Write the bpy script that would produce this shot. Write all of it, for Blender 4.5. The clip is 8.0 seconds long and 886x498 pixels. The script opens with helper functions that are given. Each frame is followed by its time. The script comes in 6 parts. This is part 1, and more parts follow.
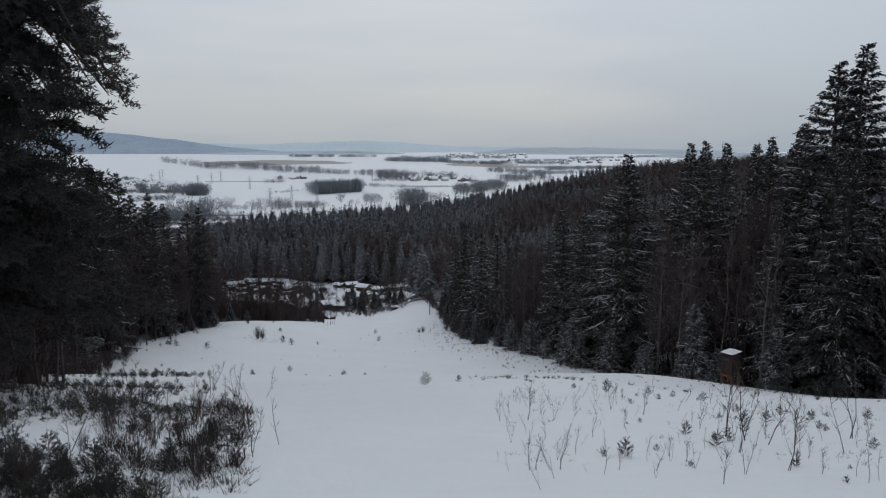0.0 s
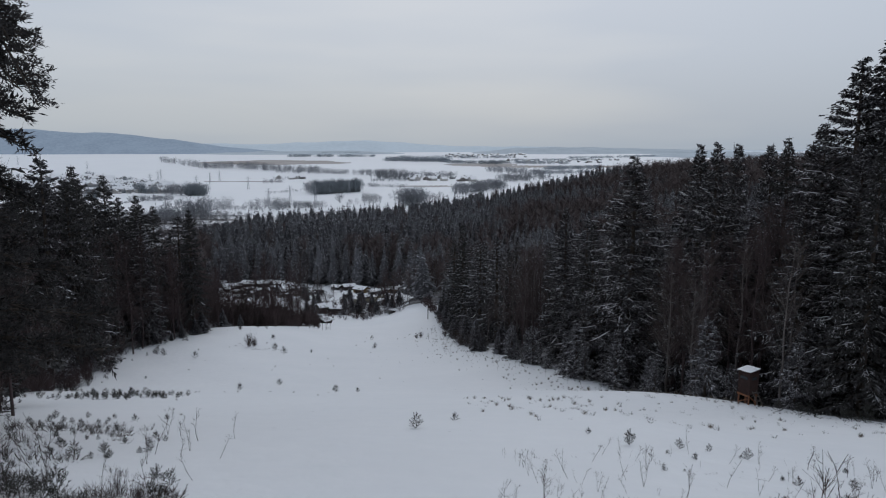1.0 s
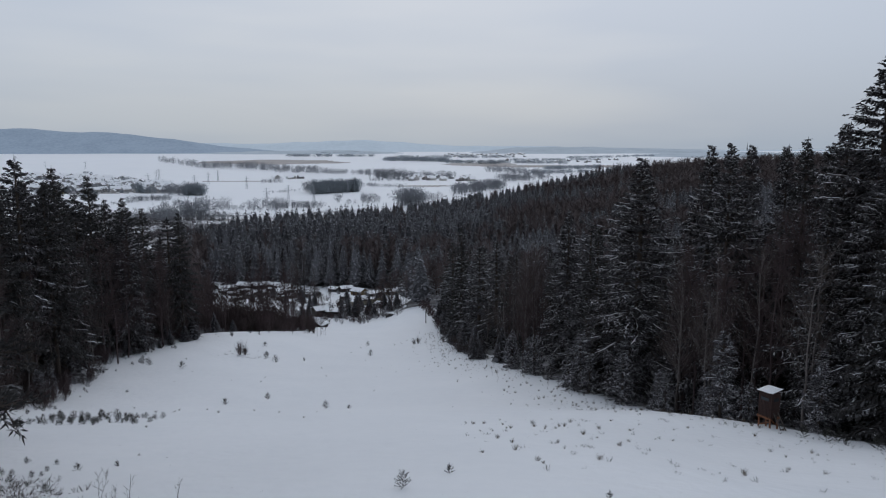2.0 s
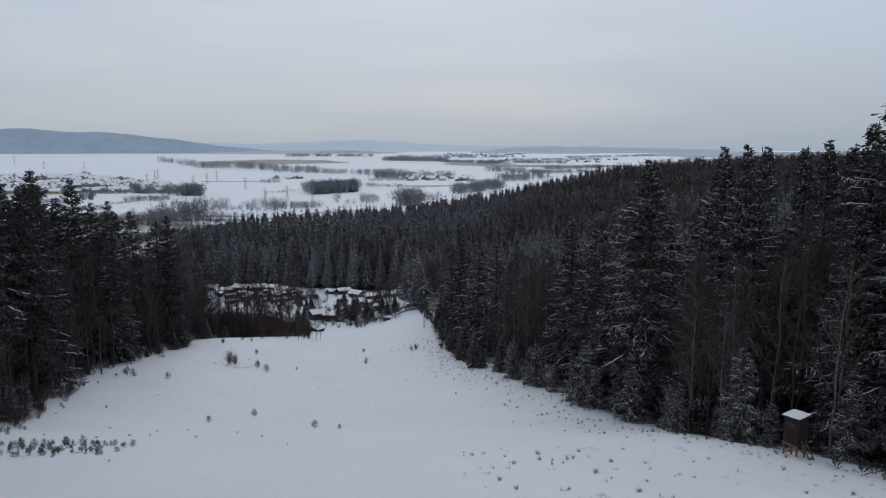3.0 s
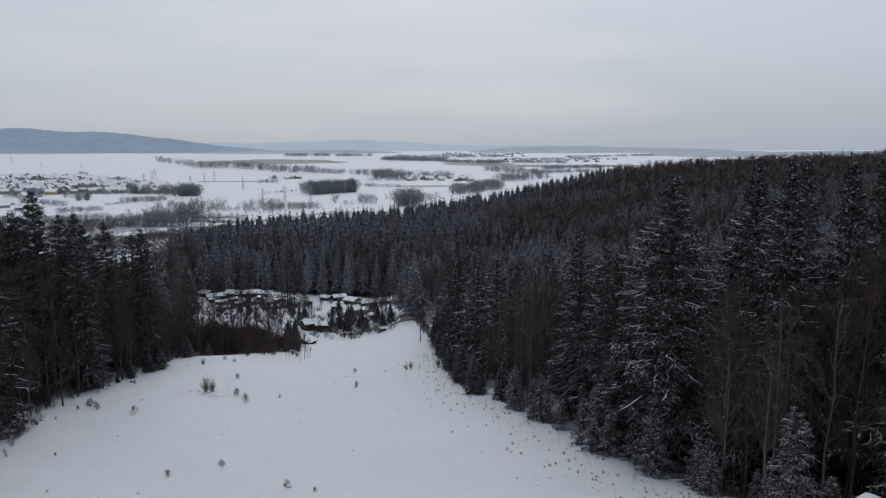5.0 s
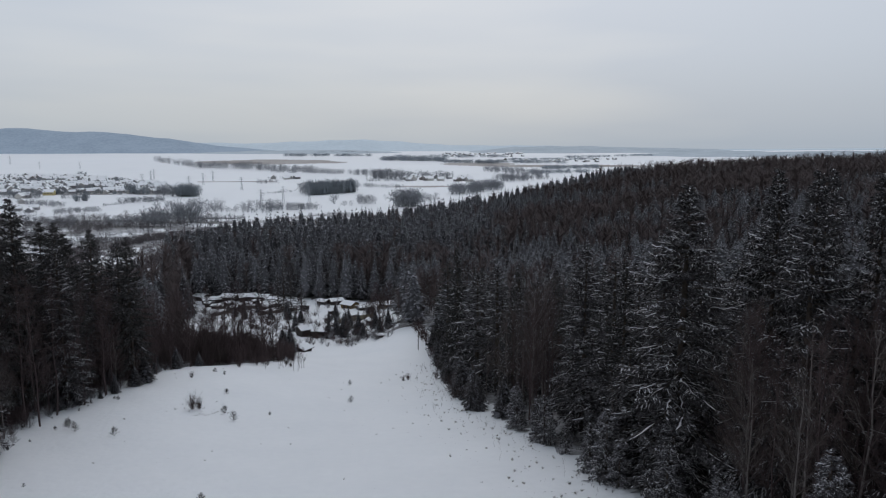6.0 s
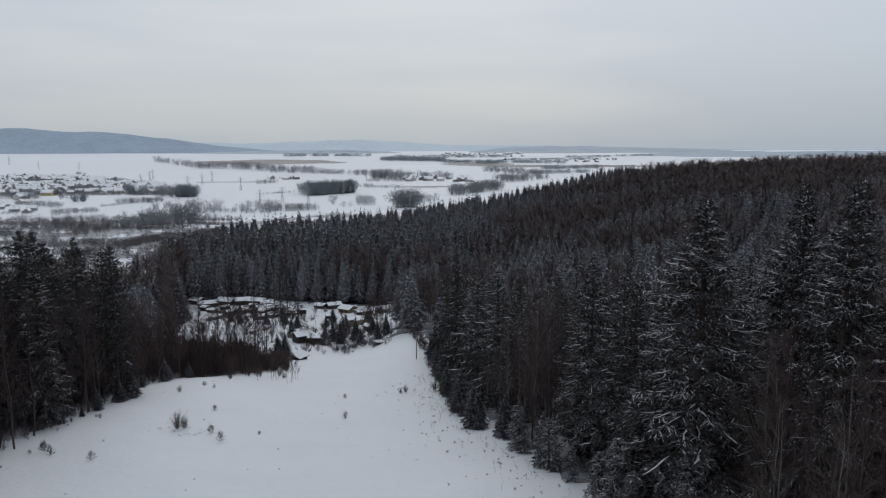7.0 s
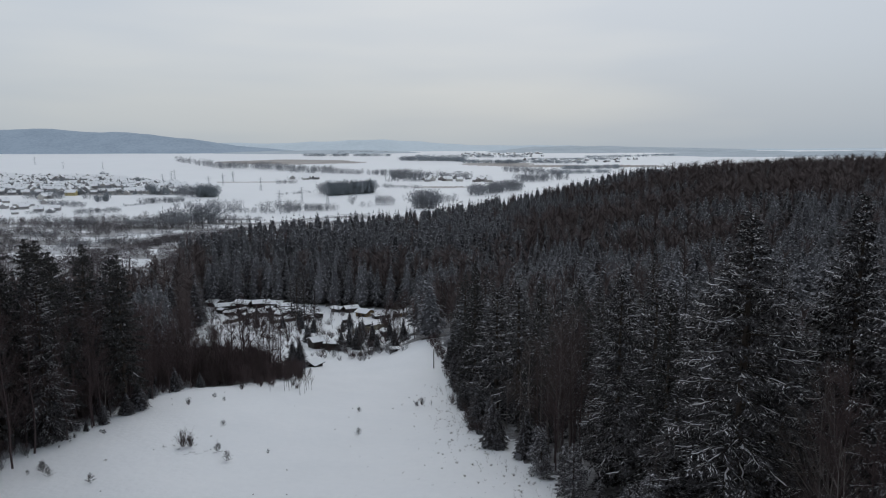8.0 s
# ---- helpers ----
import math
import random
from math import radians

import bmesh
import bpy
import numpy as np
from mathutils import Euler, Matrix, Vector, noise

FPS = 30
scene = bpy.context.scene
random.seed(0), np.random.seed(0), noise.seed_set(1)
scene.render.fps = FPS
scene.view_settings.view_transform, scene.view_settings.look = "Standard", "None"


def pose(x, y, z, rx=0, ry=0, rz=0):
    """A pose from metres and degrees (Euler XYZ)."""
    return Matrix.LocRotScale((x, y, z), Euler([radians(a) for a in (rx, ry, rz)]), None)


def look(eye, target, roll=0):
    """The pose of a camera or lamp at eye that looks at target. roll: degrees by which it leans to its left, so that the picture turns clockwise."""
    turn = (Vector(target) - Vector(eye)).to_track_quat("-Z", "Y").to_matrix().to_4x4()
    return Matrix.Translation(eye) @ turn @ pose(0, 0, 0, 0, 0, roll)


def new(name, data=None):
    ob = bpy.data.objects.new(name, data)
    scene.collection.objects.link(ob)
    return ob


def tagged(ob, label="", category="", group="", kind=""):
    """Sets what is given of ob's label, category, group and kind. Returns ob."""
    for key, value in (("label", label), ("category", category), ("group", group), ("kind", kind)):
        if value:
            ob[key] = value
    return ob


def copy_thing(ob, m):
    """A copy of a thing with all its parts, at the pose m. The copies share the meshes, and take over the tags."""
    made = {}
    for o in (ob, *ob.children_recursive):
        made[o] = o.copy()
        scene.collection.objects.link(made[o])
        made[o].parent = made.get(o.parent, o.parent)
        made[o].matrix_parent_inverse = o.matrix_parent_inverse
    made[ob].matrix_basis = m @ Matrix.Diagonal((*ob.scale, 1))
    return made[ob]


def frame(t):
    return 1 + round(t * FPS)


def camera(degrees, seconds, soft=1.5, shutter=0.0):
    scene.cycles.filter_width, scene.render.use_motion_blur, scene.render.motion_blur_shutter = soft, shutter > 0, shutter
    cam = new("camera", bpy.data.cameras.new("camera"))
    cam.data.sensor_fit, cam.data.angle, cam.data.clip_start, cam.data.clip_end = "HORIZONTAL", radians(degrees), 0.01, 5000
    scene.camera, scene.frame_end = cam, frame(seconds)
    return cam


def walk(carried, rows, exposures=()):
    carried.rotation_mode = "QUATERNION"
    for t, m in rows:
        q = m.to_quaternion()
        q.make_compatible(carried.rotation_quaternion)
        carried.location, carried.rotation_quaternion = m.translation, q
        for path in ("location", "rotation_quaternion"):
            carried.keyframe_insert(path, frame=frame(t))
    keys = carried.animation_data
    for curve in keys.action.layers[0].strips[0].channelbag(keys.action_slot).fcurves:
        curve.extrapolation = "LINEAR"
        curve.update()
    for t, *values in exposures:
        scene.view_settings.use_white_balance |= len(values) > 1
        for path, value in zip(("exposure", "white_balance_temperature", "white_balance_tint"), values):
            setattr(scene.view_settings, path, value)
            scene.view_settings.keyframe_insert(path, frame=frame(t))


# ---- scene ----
cam = camera(64.9, 8.0, soft=1.1)
METRES, EYE, TILT, LEAN, TURN = 30.0, 0.0, -8.45, 0.0, 0.0
ROWS = [
    (0.0, 0.0, 0.0, 0.0, 0.0, 0.0, -0.0),
    (0.5, 0.0034, 0.0553, 0.0106, -0.03, 0.0, 0.04),
    (1.0, 0.0063, 0.1106, 0.0218, -0.06, -0.02, 0.06),
    (1.5, 0.0094, 0.1674, 0.0328, -0.1, -0.04, 0.06),
    (3.0, 0.0189, 0.3421, 0.0654, -0.18, -0.07, 0.09),
    (3.5, 0.0222, 0.4023, 0.0786, -0.2, -0.08, 0.11),
    (4.0, 0.0256, 0.4627, 0.0963, -0.23, -0.09, 0.11),
    (4.5, 0.0291, 0.5238, 0.1153, -0.24, -0.11, 0.12),
    (6.0, 0.0393, 0.7104, 0.1721, -0.3, -0.12, 0.14),
    (6.5, 0.0421, 0.774, 0.1912, -0.32, -0.12, 0.14),
    (7.0, 0.0456, 0.8386, 0.2107, -0.32, -0.13, 0.15),
    (7.5, 0.0482, 0.9025, 0.2293, -0.2, -0.12, 0.13),
    (8.0, 0.05, 0.9663, 0.2475, 1.25, -0.14, -0.04),
]
walk(cam, [(t, pose(0, 0, EYE, TILT, LEAN, TURN) @ pose(METRES * x, METRES * y, METRES * z, 90 + pitch, roll, yaw)) for t, x, y, z, yaw, pitch, roll in ROWS],
     exposures=((0.0, -0.04, 6420, 10), (1.5, -0.02, 6260, 12), (3.5, 0.0, 6200, 12), (4.5, 0.03, 6290, 12), (6.5, 0.08, 6460, 11), (8.0, 0.07, 6500, 10)))

# ---- world, sun ----
world = bpy.data.worlds.new("overcast_sky")
scene.world = world
world.use_nodes = True
wn, wl = world.node_tree.nodes, world.node_tree.links
wn.clear()
w_out, w_bg = wn.new("ShaderNodeOutputWorld"), wn.new("ShaderNodeBackground")
w_sky = wn.new("ShaderNodeTexSky")
w_sky.sky_type, w_sky.sun_disc = "NISHITA", False
SUN_ELEV, SUN_ROT = radians(38), radians(10)
w_sky.sun_elevation, w_sky.sun_rotation = SUN_ELEV, SUN_ROT
w_sky.air_density, w_sky.dust_density = 1.0, 3.0
# a closed cloud deck in front of the clear sky
w_tc, w_sep = wn.new("ShaderNodeTexCoord"), wn.new("ShaderNodeSeparateXYZ")
w_ramp, w_noise, w_map = wn.new("ShaderNodeValToRGB"), wn.new("ShaderNodeTexNoise"), wn.new("ShaderNodeMapping")
w_map.inputs["Scale"].default_value = (1.0, 1.0, 6.5)
w_map.inputs["Location"].default_value = (0.35, 0.0, 0.2)
w_noise.inputs["Scale"].default_value, w_noise.inputs["Detail"].default_value = 1.6, 3.0
wl.new(w_tc.outputs["Generated"], w_sep.inputs[0])
wl.new(w_tc.outputs["Generated"], w_map.inputs["Vector"])
wl.new(w_map.outputs[0], w_noise.inputs["Vector"])
wl.new(w_sep.outputs["Z"], w_ramp.inputs["Fac"])
r = w_ramp.color_ramp
r.elements[0].position, r.elements[0].color = 0.0, (4.75, 5.3, 5.75, 1)
r.elements[1].position, r.elements[1].color = 1.0, (5.1, 5.5, 6.05, 1)
for p, c in ((0.05, (5.15, 5.65, 6.1, 1)), (0.12, (5.95, 6.4, 6.85, 1)), (0.24, (6.8, 7.2, 7.6, 1)), (0.45, (5.6, 6.05, 6.6, 1))):
    e = r.elements.new(p)
    e.color = c
w_nr = wn.new("ShaderNodeMapRange")
w_nr.inputs["From Min"].default_value, w_nr.inputs["From Max"].default_value = 0.34, 0.66
w_side = wn.new("ShaderNodeMath")
w_side.operation = "MULTIPLY_ADD"
w_side.inputs[1].default_value = -0.7
w_sq = wn.new("ShaderNodeMath")
w_sq.operation = "MULTIPLY"
wl.new(w_sep.outputs["X"], w_sq.inputs[0])
w_off = wn.new("ShaderNodeMath")
w_off.inputs[1].default_value = 0.35
wl.new(w_sep.outputs["X"], w_off.inputs[0])
wl.new(w_off.outputs[0], w_sq.inputs[1])
wl.new(w_sq.outputs[0], w_side.inputs[0])
wl.new(w_noise.outputs["Fac"], w_side.inputs[2])
wl.new(w_side.outputs[0], w_nr.inputs["Value"])
w_tone = wn.new("ShaderNodeMix")
w_tone.data_type = "RGBA"
w_tone.inputs["A"].default_value, w_tone.inputs["B"].default_value = (0.88, 0.915, 0.965, 1), (1.08, 1.06, 1.03, 1)
wl.new(w_nr.outputs[0], w_tone.inputs["Factor"])
w_mul, w_mix = wn.new("ShaderNodeVectorMath"), wn.new("ShaderNodeMix")
w_mul.operation = "MULTIPLY"
wl.new(w_ramp.outputs["Color"], w_mul.inputs[0])
wl.new(w_tone.outputs["Result"], w_mul.inputs[1])
w_mix.data_type = "RGBA"
w_mix.inputs["Factor"].default_value = 0.93
wl.new(w_sky.outputs[0], w_mix.inputs["A"])
wl.new(w_mul.outputs[0], w_mix.inputs["B"])
wl.new(w_mix.outputs["Result"], w_bg.inputs["Color"])
w_bg.inputs["Strength"].default_value = 0.09
wl.new(w_bg.outputs[0], w_out.inputs["Surface"])

sun = new("sun", bpy.data.lights.new("sun", "SUN"))
sun.data.energy, sun.data.angle, sun.data.color = 0.25, radians(40), (1.0, 0.97, 0.93)
sun.matrix_world = look((0, 0, 500), (-math.sin(SUN_ROT) * 500 * math.cos(SUN_ELEV), -math.cos(SUN_ROT) * 500 * math.cos(SUN_ELEV), 500 - 500 * math.sin(SUN_ELEV)))


# ---- materials ----
def material(name, colour, second, scale=3.0, rough=0.85, bump=0.0, bump_scale=20.0, spread=0.0, fine=0.0, frost=0.0, frost_scale=7.0, glow=None):
    """Two colours mixed by noise at two scales, with relief; spread varies the value from object to object."""
    m = bpy.data.materials.new(name)
    m.use_nodes = True
    n, l = m.node_tree.nodes, m.node_tree.links
    b = n["Principled BSDF"]
    b.inputs["Roughness"].default_value = rough
    b.inputs["Specular IOR Level"].default_value = 0.25
    tc = n.new("ShaderNodeNewGeometry")
    a, c = n.new("ShaderNodeTexNoise"), n.new("ShaderNodeTexNoise")
    a.inputs["Scale"].default_value, a.inputs["Detail"].default_value = scale, 4.0
    c.inputs["Scale"].default_value, c.inputs["Detail"].default_value = scale * 9, 3.0
    l.new(tc.outputs["Position"], a.inputs["Vector"])
    l.new(tc.outputs["Position"], c.inputs["Vector"])
    mm = n.new("ShaderNodeMath")
    mm.operation = "MULTIPLY_ADD"
    l.new(c.outputs["Fac"], mm.inputs[0])
    mm.inputs[1].default_value = 0.6 + fine
    l.new(a.outputs["Fac"], mm.inputs[2])
    mr = n.new("ShaderNodeMapRange")
    mr.inputs["From Min"].default_value, mr.inputs["From Max"].default_value = 0.55, 1.1
    l.new(mm.outputs[0], mr.inputs["Value"])
    mix = n.new("ShaderNodeMix")
    mix.data_type = "RGBA"
    mix.inputs["A"].default_value, mix.inputs["B"].default_value = (*colour, 1), (*second, 1)
    l.new(mr.outputs[0], mix.inputs["Factor"])
    out = mix.outputs["Result"]
    if spread:
        oi, ri, hs, ad = n.new("ShaderNodeObjectInfo"), n.new("ShaderNodeNewGeometry"), n.new("ShaderNodeHueSaturation"), n.new("ShaderNodeMath")
        ad.operation = "ADD"
        l.new(oi.outputs["Random"], ad.inputs[0])
        l.new(ri.outputs["Random Per Island"], ad.inputs[1])
        v = n.new("ShaderNodeMapRange")
        v.inputs["From Max"].default_value = 2.0
        v.inputs["To Min"].default_value, v.inputs["To Max"].default_value = 1 - spread, 1 + spread
        l.new(ad.outputs[0], v.inputs["Value"])
        l.new(v.outputs[0], hs.inputs["Value"])
        l.new(out, hs.inputs["Color"])
        out = hs.outputs["Color"]
    if frost:
        # fine snow caught on the upper side of sprays
        fz, fa, fm, fn, fr, ft, fx = (n.new(k) for k in ("ShaderNodeSeparateXYZ", "ShaderNodeMath", "ShaderNodeMapRange", "ShaderNodeTexNoise", "ShaderNodeMapRange", "ShaderNodeMath", "ShaderNodeMix"))
        l.new(tc.outputs["Normal"], fz.inputs[0])
        fa.operation = "ABSOLUTE"
        l.new(fz.outputs["Z"], fa.inputs[0])
        fm.inputs["From Min"].default_value, fm.inputs["From Max"].default_value = 0.2, 0.75
        l.new(fa.outputs[0], fm.inputs["Value"])
        fn.inputs["Scale"].default_value, fn.inputs["Detail"].default_value = frost_scale, 4.0
        l.new(tc.outputs["Position"], fn.inputs["Vector"])
        fr.inputs["From Min"].default_value, fr.inputs["From Max"].default_value, fr.inputs["To Max"].default_value = 0.50, 0.62, frost
        l.new(fn.outputs["Fac"], fr.inputs["Value"])
        ft.operation = "MULTIPLY"
        l.new(fm.outputs[0], ft.inputs[0])
        l.new(fr.outputs[0], ft.inputs[1])
        fx.data_type = "RGBA"
        fx.inputs["B"].default_value = (0.65, 0.645, 0.67, 1)
        l.new(ft.outputs[0], fx.inputs["Factor"])
        l.new(out, fx.inputs["A"])
        out = fx.outputs["Result"]
    # even emission, used as airlight on the far hills
    if glow:
        b.inputs["Emission Color"].default_value, b.inputs["Emission Strength"].default_value = (*glow, 1), 1.0
    l.new(out, b.inputs["Base Color"])
    if bump:
        bn, bp = n.new("ShaderNodeTexNoise"), n.new("ShaderNodeBump")
        bn.inputs["Scale"].default_value, bn.inputs["Detail"].default_value = bump_scale, 5.0
        l.new(tc.outputs["Position"], bn.inputs["Vector"])
        bp.inputs["Strength"].default_value, bp.inputs["Distance"].default_value = bump, 0.15
        l.new(bn.outputs["Fac"], bp.inputs["Height"])
        l.new(bp.outputs[0], b.inputs["Normal"])
    return m


M_SNOW = material("snow", (0.88, 0.89, 0.90), (0.83, 0.845, 0.86), 0.12, 0.6, 0.55, 1.6)
# whiter copy of the snow: the valley's brighter light and haze as colour
M_FIELD = material("brightened_far_snow", (0.96, 0.965, 0.97), (0.92, 0.93, 0.94), 0.01, 0.6)
M_BOUGH_SNOW = material("bough_snow", (0.86, 0.855, 0.875), (0.62, 0.615, 0.635), 1.5, 0.7)
M_LITTER = material("forest_floor", (0.045, 0.036, 0.03), (0.42, 0.42, 0.43), 0.35, 0.95, 0.5, 4.0)
M_VALLEY = material("valley_scrub_floor", (0.20, 0.18, 0.16), (0.70, 0.71, 0.73), 0.02, 0.9, 0.0)
M_STUBBLE = material("stubble", (0.33, 0.285, 0.25), (0.56, 0.53, 0.51), 0.008, 0.9)
M_NEEDLE = material("spruce_needles", (0.029, 0.026, 0.027), (0.043, 0.038, 0.040), 0.8, 0.75, spread=0.35, frost=0.24, frost_scale=7.0)
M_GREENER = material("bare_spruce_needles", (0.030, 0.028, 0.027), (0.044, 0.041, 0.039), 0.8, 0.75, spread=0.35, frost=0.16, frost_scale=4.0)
M_YOUNG = material("frosted_young_needles", (0.05, 0.047, 0.052), (0.075, 0.071, 0.077), 0.8, 0.75, spread=0.3, frost=0.5, frost_scale=8.0)
M_PINE = material("pine_needles", (0.031, 0.029, 0.029), (0.044, 0.041, 0.040), 1.2, 0.75, spread=0.25)
M_BARK = material("spruce_bark", (0.055, 0.043, 0.036), (0.09, 0.072, 0.06), 4.0, 0.95, 0.6, 14.0)
M_BIRCH = material("pale_bark", (0.2, 0.18, 0.17), (0.1, 0.082, 0.075), 3.0, 0.85, spread=0.25)
M_TWIG = material("brown_twigs", (0.052, 0.040, 0.037), (0.076, 0.058, 0.053), 1.0, 0.9, spread=0.35)
M_REDTWIG = material("red_brown_twigs", (0.062, 0.044, 0.044), (0.088, 0.063, 0.062), 1.0, 0.9, spread=0.3)
M_GTWIG = material("frosted_twigs", (0.22, 0.215, 0.22), (0.34, 0.335, 0.345), 1.5, 0.9, spread=0.3)
M_DRY = material("dry_grass", (0.17, 0.14, 0.105), (0.11, 0.09, 0.07), 4.0, 0.9, spread=0.3)
M_WOOD = material("weathered_brown_wood", (0.050, 0.027, 0.023), (0.033, 0.02, 0.018), 6.0, 0.8, 0.3, 30.0)
M_ORANGE = material("fresh_wood", (0.23, 0.10, 0.05), (0.16, 0.07, 0.04), 8.0, 0.7, 0.2, 40.0)
M_DARKWALL = material("dark_boarding", (0.028, 0.023, 0.021), (0.055, 0.046, 0.041), 2.0, 0.85, spread=0.4)
M_PALEWALL = material("pale_render", (0.52, 0.50, 0.47), (0.40, 0.38, 0.36), 0.5, 0.9, spread=0.3)
M_YELLOWWALL = material("yellow_render", (0.50, 0.42, 0.20), (0.42, 0.35, 0.18), 0.5, 0.9)
M_STEEL = material("galvanised_steel", (0.35, 0.36, 0.38), (0.27, 0.28, 0.30), 1.0, 0.6)
M_POLE = material("grey_pole_wood", (0.12, 0.10, 0.09), (0.08, 0.07, 0.06), 5.0, 0.9)
# valley trees: haze of the distance mixed into these pale blue-grey colours
M_FARWOOD_HAZE = material("far_wood", (0.19, 0.215, 0.235), (0.27, 0.295, 0.315), 0.05, 0.9, spread=0.3)
M_FARBARE_HAZE = material("hazy_bare_wood", (0.175, 0.182, 0.197), (0.255, 0.262, 0.278), 0.05, 0.9, spread=0.35)
# hills: distance haze painted in as blue base colours plus a faint glow
M_HILL = material("hazy_hill_woods", (0.12, 0.155, 0.195), (0.21, 0.25, 0.295), 0.006, 1.0, fine=0.3, glow=(0.104, 0.134, 0.172))
M_HILL_FAR = material("hazy_farthest_woods", (0.24, 0.28, 0.315), (0.33, 0.37, 0.405), 0.004, 1.0, fine=0.3, glow=(0.185, 0.222, 0.254))
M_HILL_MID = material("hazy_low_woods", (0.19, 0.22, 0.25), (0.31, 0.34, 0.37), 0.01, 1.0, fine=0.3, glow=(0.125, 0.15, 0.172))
M_GLASS = material("dark_window_glass", (0.03, 0.035, 0.04), (0.05, 0.055, 0.06), 1.0, 0.15)


# ---- mesh tools ----
def tri_mesh(name, verts, tris, mats, index=None):
    me = bpy.data.meshes.new(name)
    verts, tris = np.asarray(verts, dtype=np.float32), np.asarray(tris, dtype=np.int32)
    me.vertices.add(len(verts))
    me.vertices.foreach_set("co", verts.ravel())
    me.loops.add(3 * len(tris))
    me.loops.foreach_set("vertex_index", tris.ravel())
    me.polygons.add(len(tris))
    me.polygons.foreach_set("loop_start", np.arange(0, 3 * len(tris), 3, dtype=np.int32))
    for m in mats:
        me.materials.append(m)
    if index is not None:
        me.polygons.foreach_set("material_index", np.asarray(index, dtype=np.int32))
    me.update(calc_edges=True)
    return me


class Soup:
    """Gathers triangles."""

    def __init__(self):
        self.v, self.f, self.n = [], [], 0

    def add(self, v, f):
        v = np.asarray(v, dtype=float).reshape(-1, 3)
        self.v.append(v)
        self.f.append(np.asarray(f, dtype=np.int64).reshape(-1, 3) + self.n)
        self.n += len(v)

    def sprays(self, p, d, s, length, width, sag=0.0):
        """Pointed leaf shapes from p along d, with half widths along s."""
        p, d, s = (np.asarray(a, dtype=float).reshape(-1, 3) for a in (p, d, s))
        k = len(p)
        length, width = np.broadcast_to(length, k)[:, None], np.broadcast_to(width, k)[:, None]
        mid = p + d * length * 0.42
        tip = p + d * length
        tip = tip - np.array((0, 0, 1.0)) * length * sag
        v = np.stack((p, mid + s * width * 0.5, tip, mid - s * width * 0.5), axis=1).reshape(-1, 3)
        i = np.arange(k)[:, None] * 4
        self.add(v, np.concatenate((i + [0, 1, 2], i + [0, 2, 3]), axis=0))

    def tube(self, pts, radii, sides=5, cap=True):
        pts, radii = np.asarray(pts, dtype=float), np.asarray(radii, dtype=float)
        k = len(pts)
        t = np.gradient(pts, axis=0)
        t /= np.linalg.norm(t, axis=1)[:, None] + 1e-9
        ref = np.where(np.abs(t[:, 2:3]) > 0.9, np.array((1.0, 0, 0)), np.array((0, 0, 1.0)))
        u = np.cross(t, ref)
        u /= np.linalg.norm(u, axis=1)[:, None]
        w = np.cross(t, u)
        a = np.arange(sides) * 2 * np.pi / sides
        v = pts[:, None] + radii[:, None, None] * (u[:, None] * np.cos(a)[None, :, None] + w[:, None] * np.sin(a)[None, :, None])
        f = []
        for i in range(k - 1):
            for j in range(sides):
                p, q = i * sides + j, i * sides + (j + 1) % sides
                f += [(p, q, q + sides), (p, q + sides, p + sides)]
        if cap:
            for j in range(1, sides - 1):
                f.append(((k - 1) * sides, (k - 1) * sides + j, (k - 1) * sides + j + 1))
        self.add(v.reshape(-1, 3), f)

    def box(self, c, size, turn=0.0, taper=1.0):
        x, y, z = (a / 2 for a in size)
        v = np.array([(i * x * (taper if k > 0 else 1), j * y * (taper if k > 0 else 1), k * z) for k in (-1, 1) for i, j in ((-1, -1), (1, -1), (1, 1), (-1, 1))])
        cs, sn = math.cos(turn), math.sin(turn)
        v = np.stack((v[:, 0] * cs - v[:, 1] * sn, v[:, 0] * sn + v[:, 1] * cs, v[:, 2]), axis=1) + np.asarray(c)
        self.add(v, [(0, 2, 1), (0, 3, 2), (4, 5, 6), (4, 6, 7), (0, 1, 5), (0, 5, 4), (1, 2, 6), (1, 6, 5), (2, 3, 7), (2, 7, 6), (3, 0, 4), (3, 4, 7)])

    def mesh(self, name, mat):
        if not self.v:
            return tri_mesh(name, np.zeros((0, 3)), np.zeros((0, 3)), [mat])
        return tri_mesh(name, np.concatenate(self.v), np.concatenate(self.f), [mat])


def part(name, mesh, parent, label=""):
    ob = new(name, mesh)
    ob.parent = parent
    return tagged(ob, label)


def bm_mesh(name, bm, mat, bevel=0.0):
    if bevel:
        bmesh.ops.bevel(bm, geom=bm.edges[:], offset=bevel, segments=1, affect="EDGES")
    me = bpy.data.meshes.new(name)
    bm.to_mesh(me)
    bm.free()
    me.materials.append(mat)
    return me


def box_mesh(name, size, mat, centre=(0, 0, 0), bevel=0.0):
    bm = bmesh.new()
    bmesh.ops.create_cube(bm, size=1.0, matrix=Matrix.Translation(centre) @ Matrix.Diagonal((*size, 1)))
    return bm_mesh(name, bm, mat, bevel)


# ---- the lie of the land ----
PROFILE_Y = (-500, -60, 0, 12, 23, 52, 62, 95, 105, 130, 145, 178, 200, 235, 270, 330, 420, 600, 680, 850, 1700, 4600, 5200)
PROFILE_Z = (90, 12.5, -2.2, -5.1, -8.2, -17.6, -21.2, -27.9, -29.8, -34.5, -37.8, -44.6, -47.6, -51.2, -55, -57, -57, -55, -62, -80, -80, -43, -38)


def smooth(a, b, x):
    u = np.clip((np.asarray(x, dtype=float) - a) / (b - a), 0, 1)
    return u * u * (3 - 2 * u)


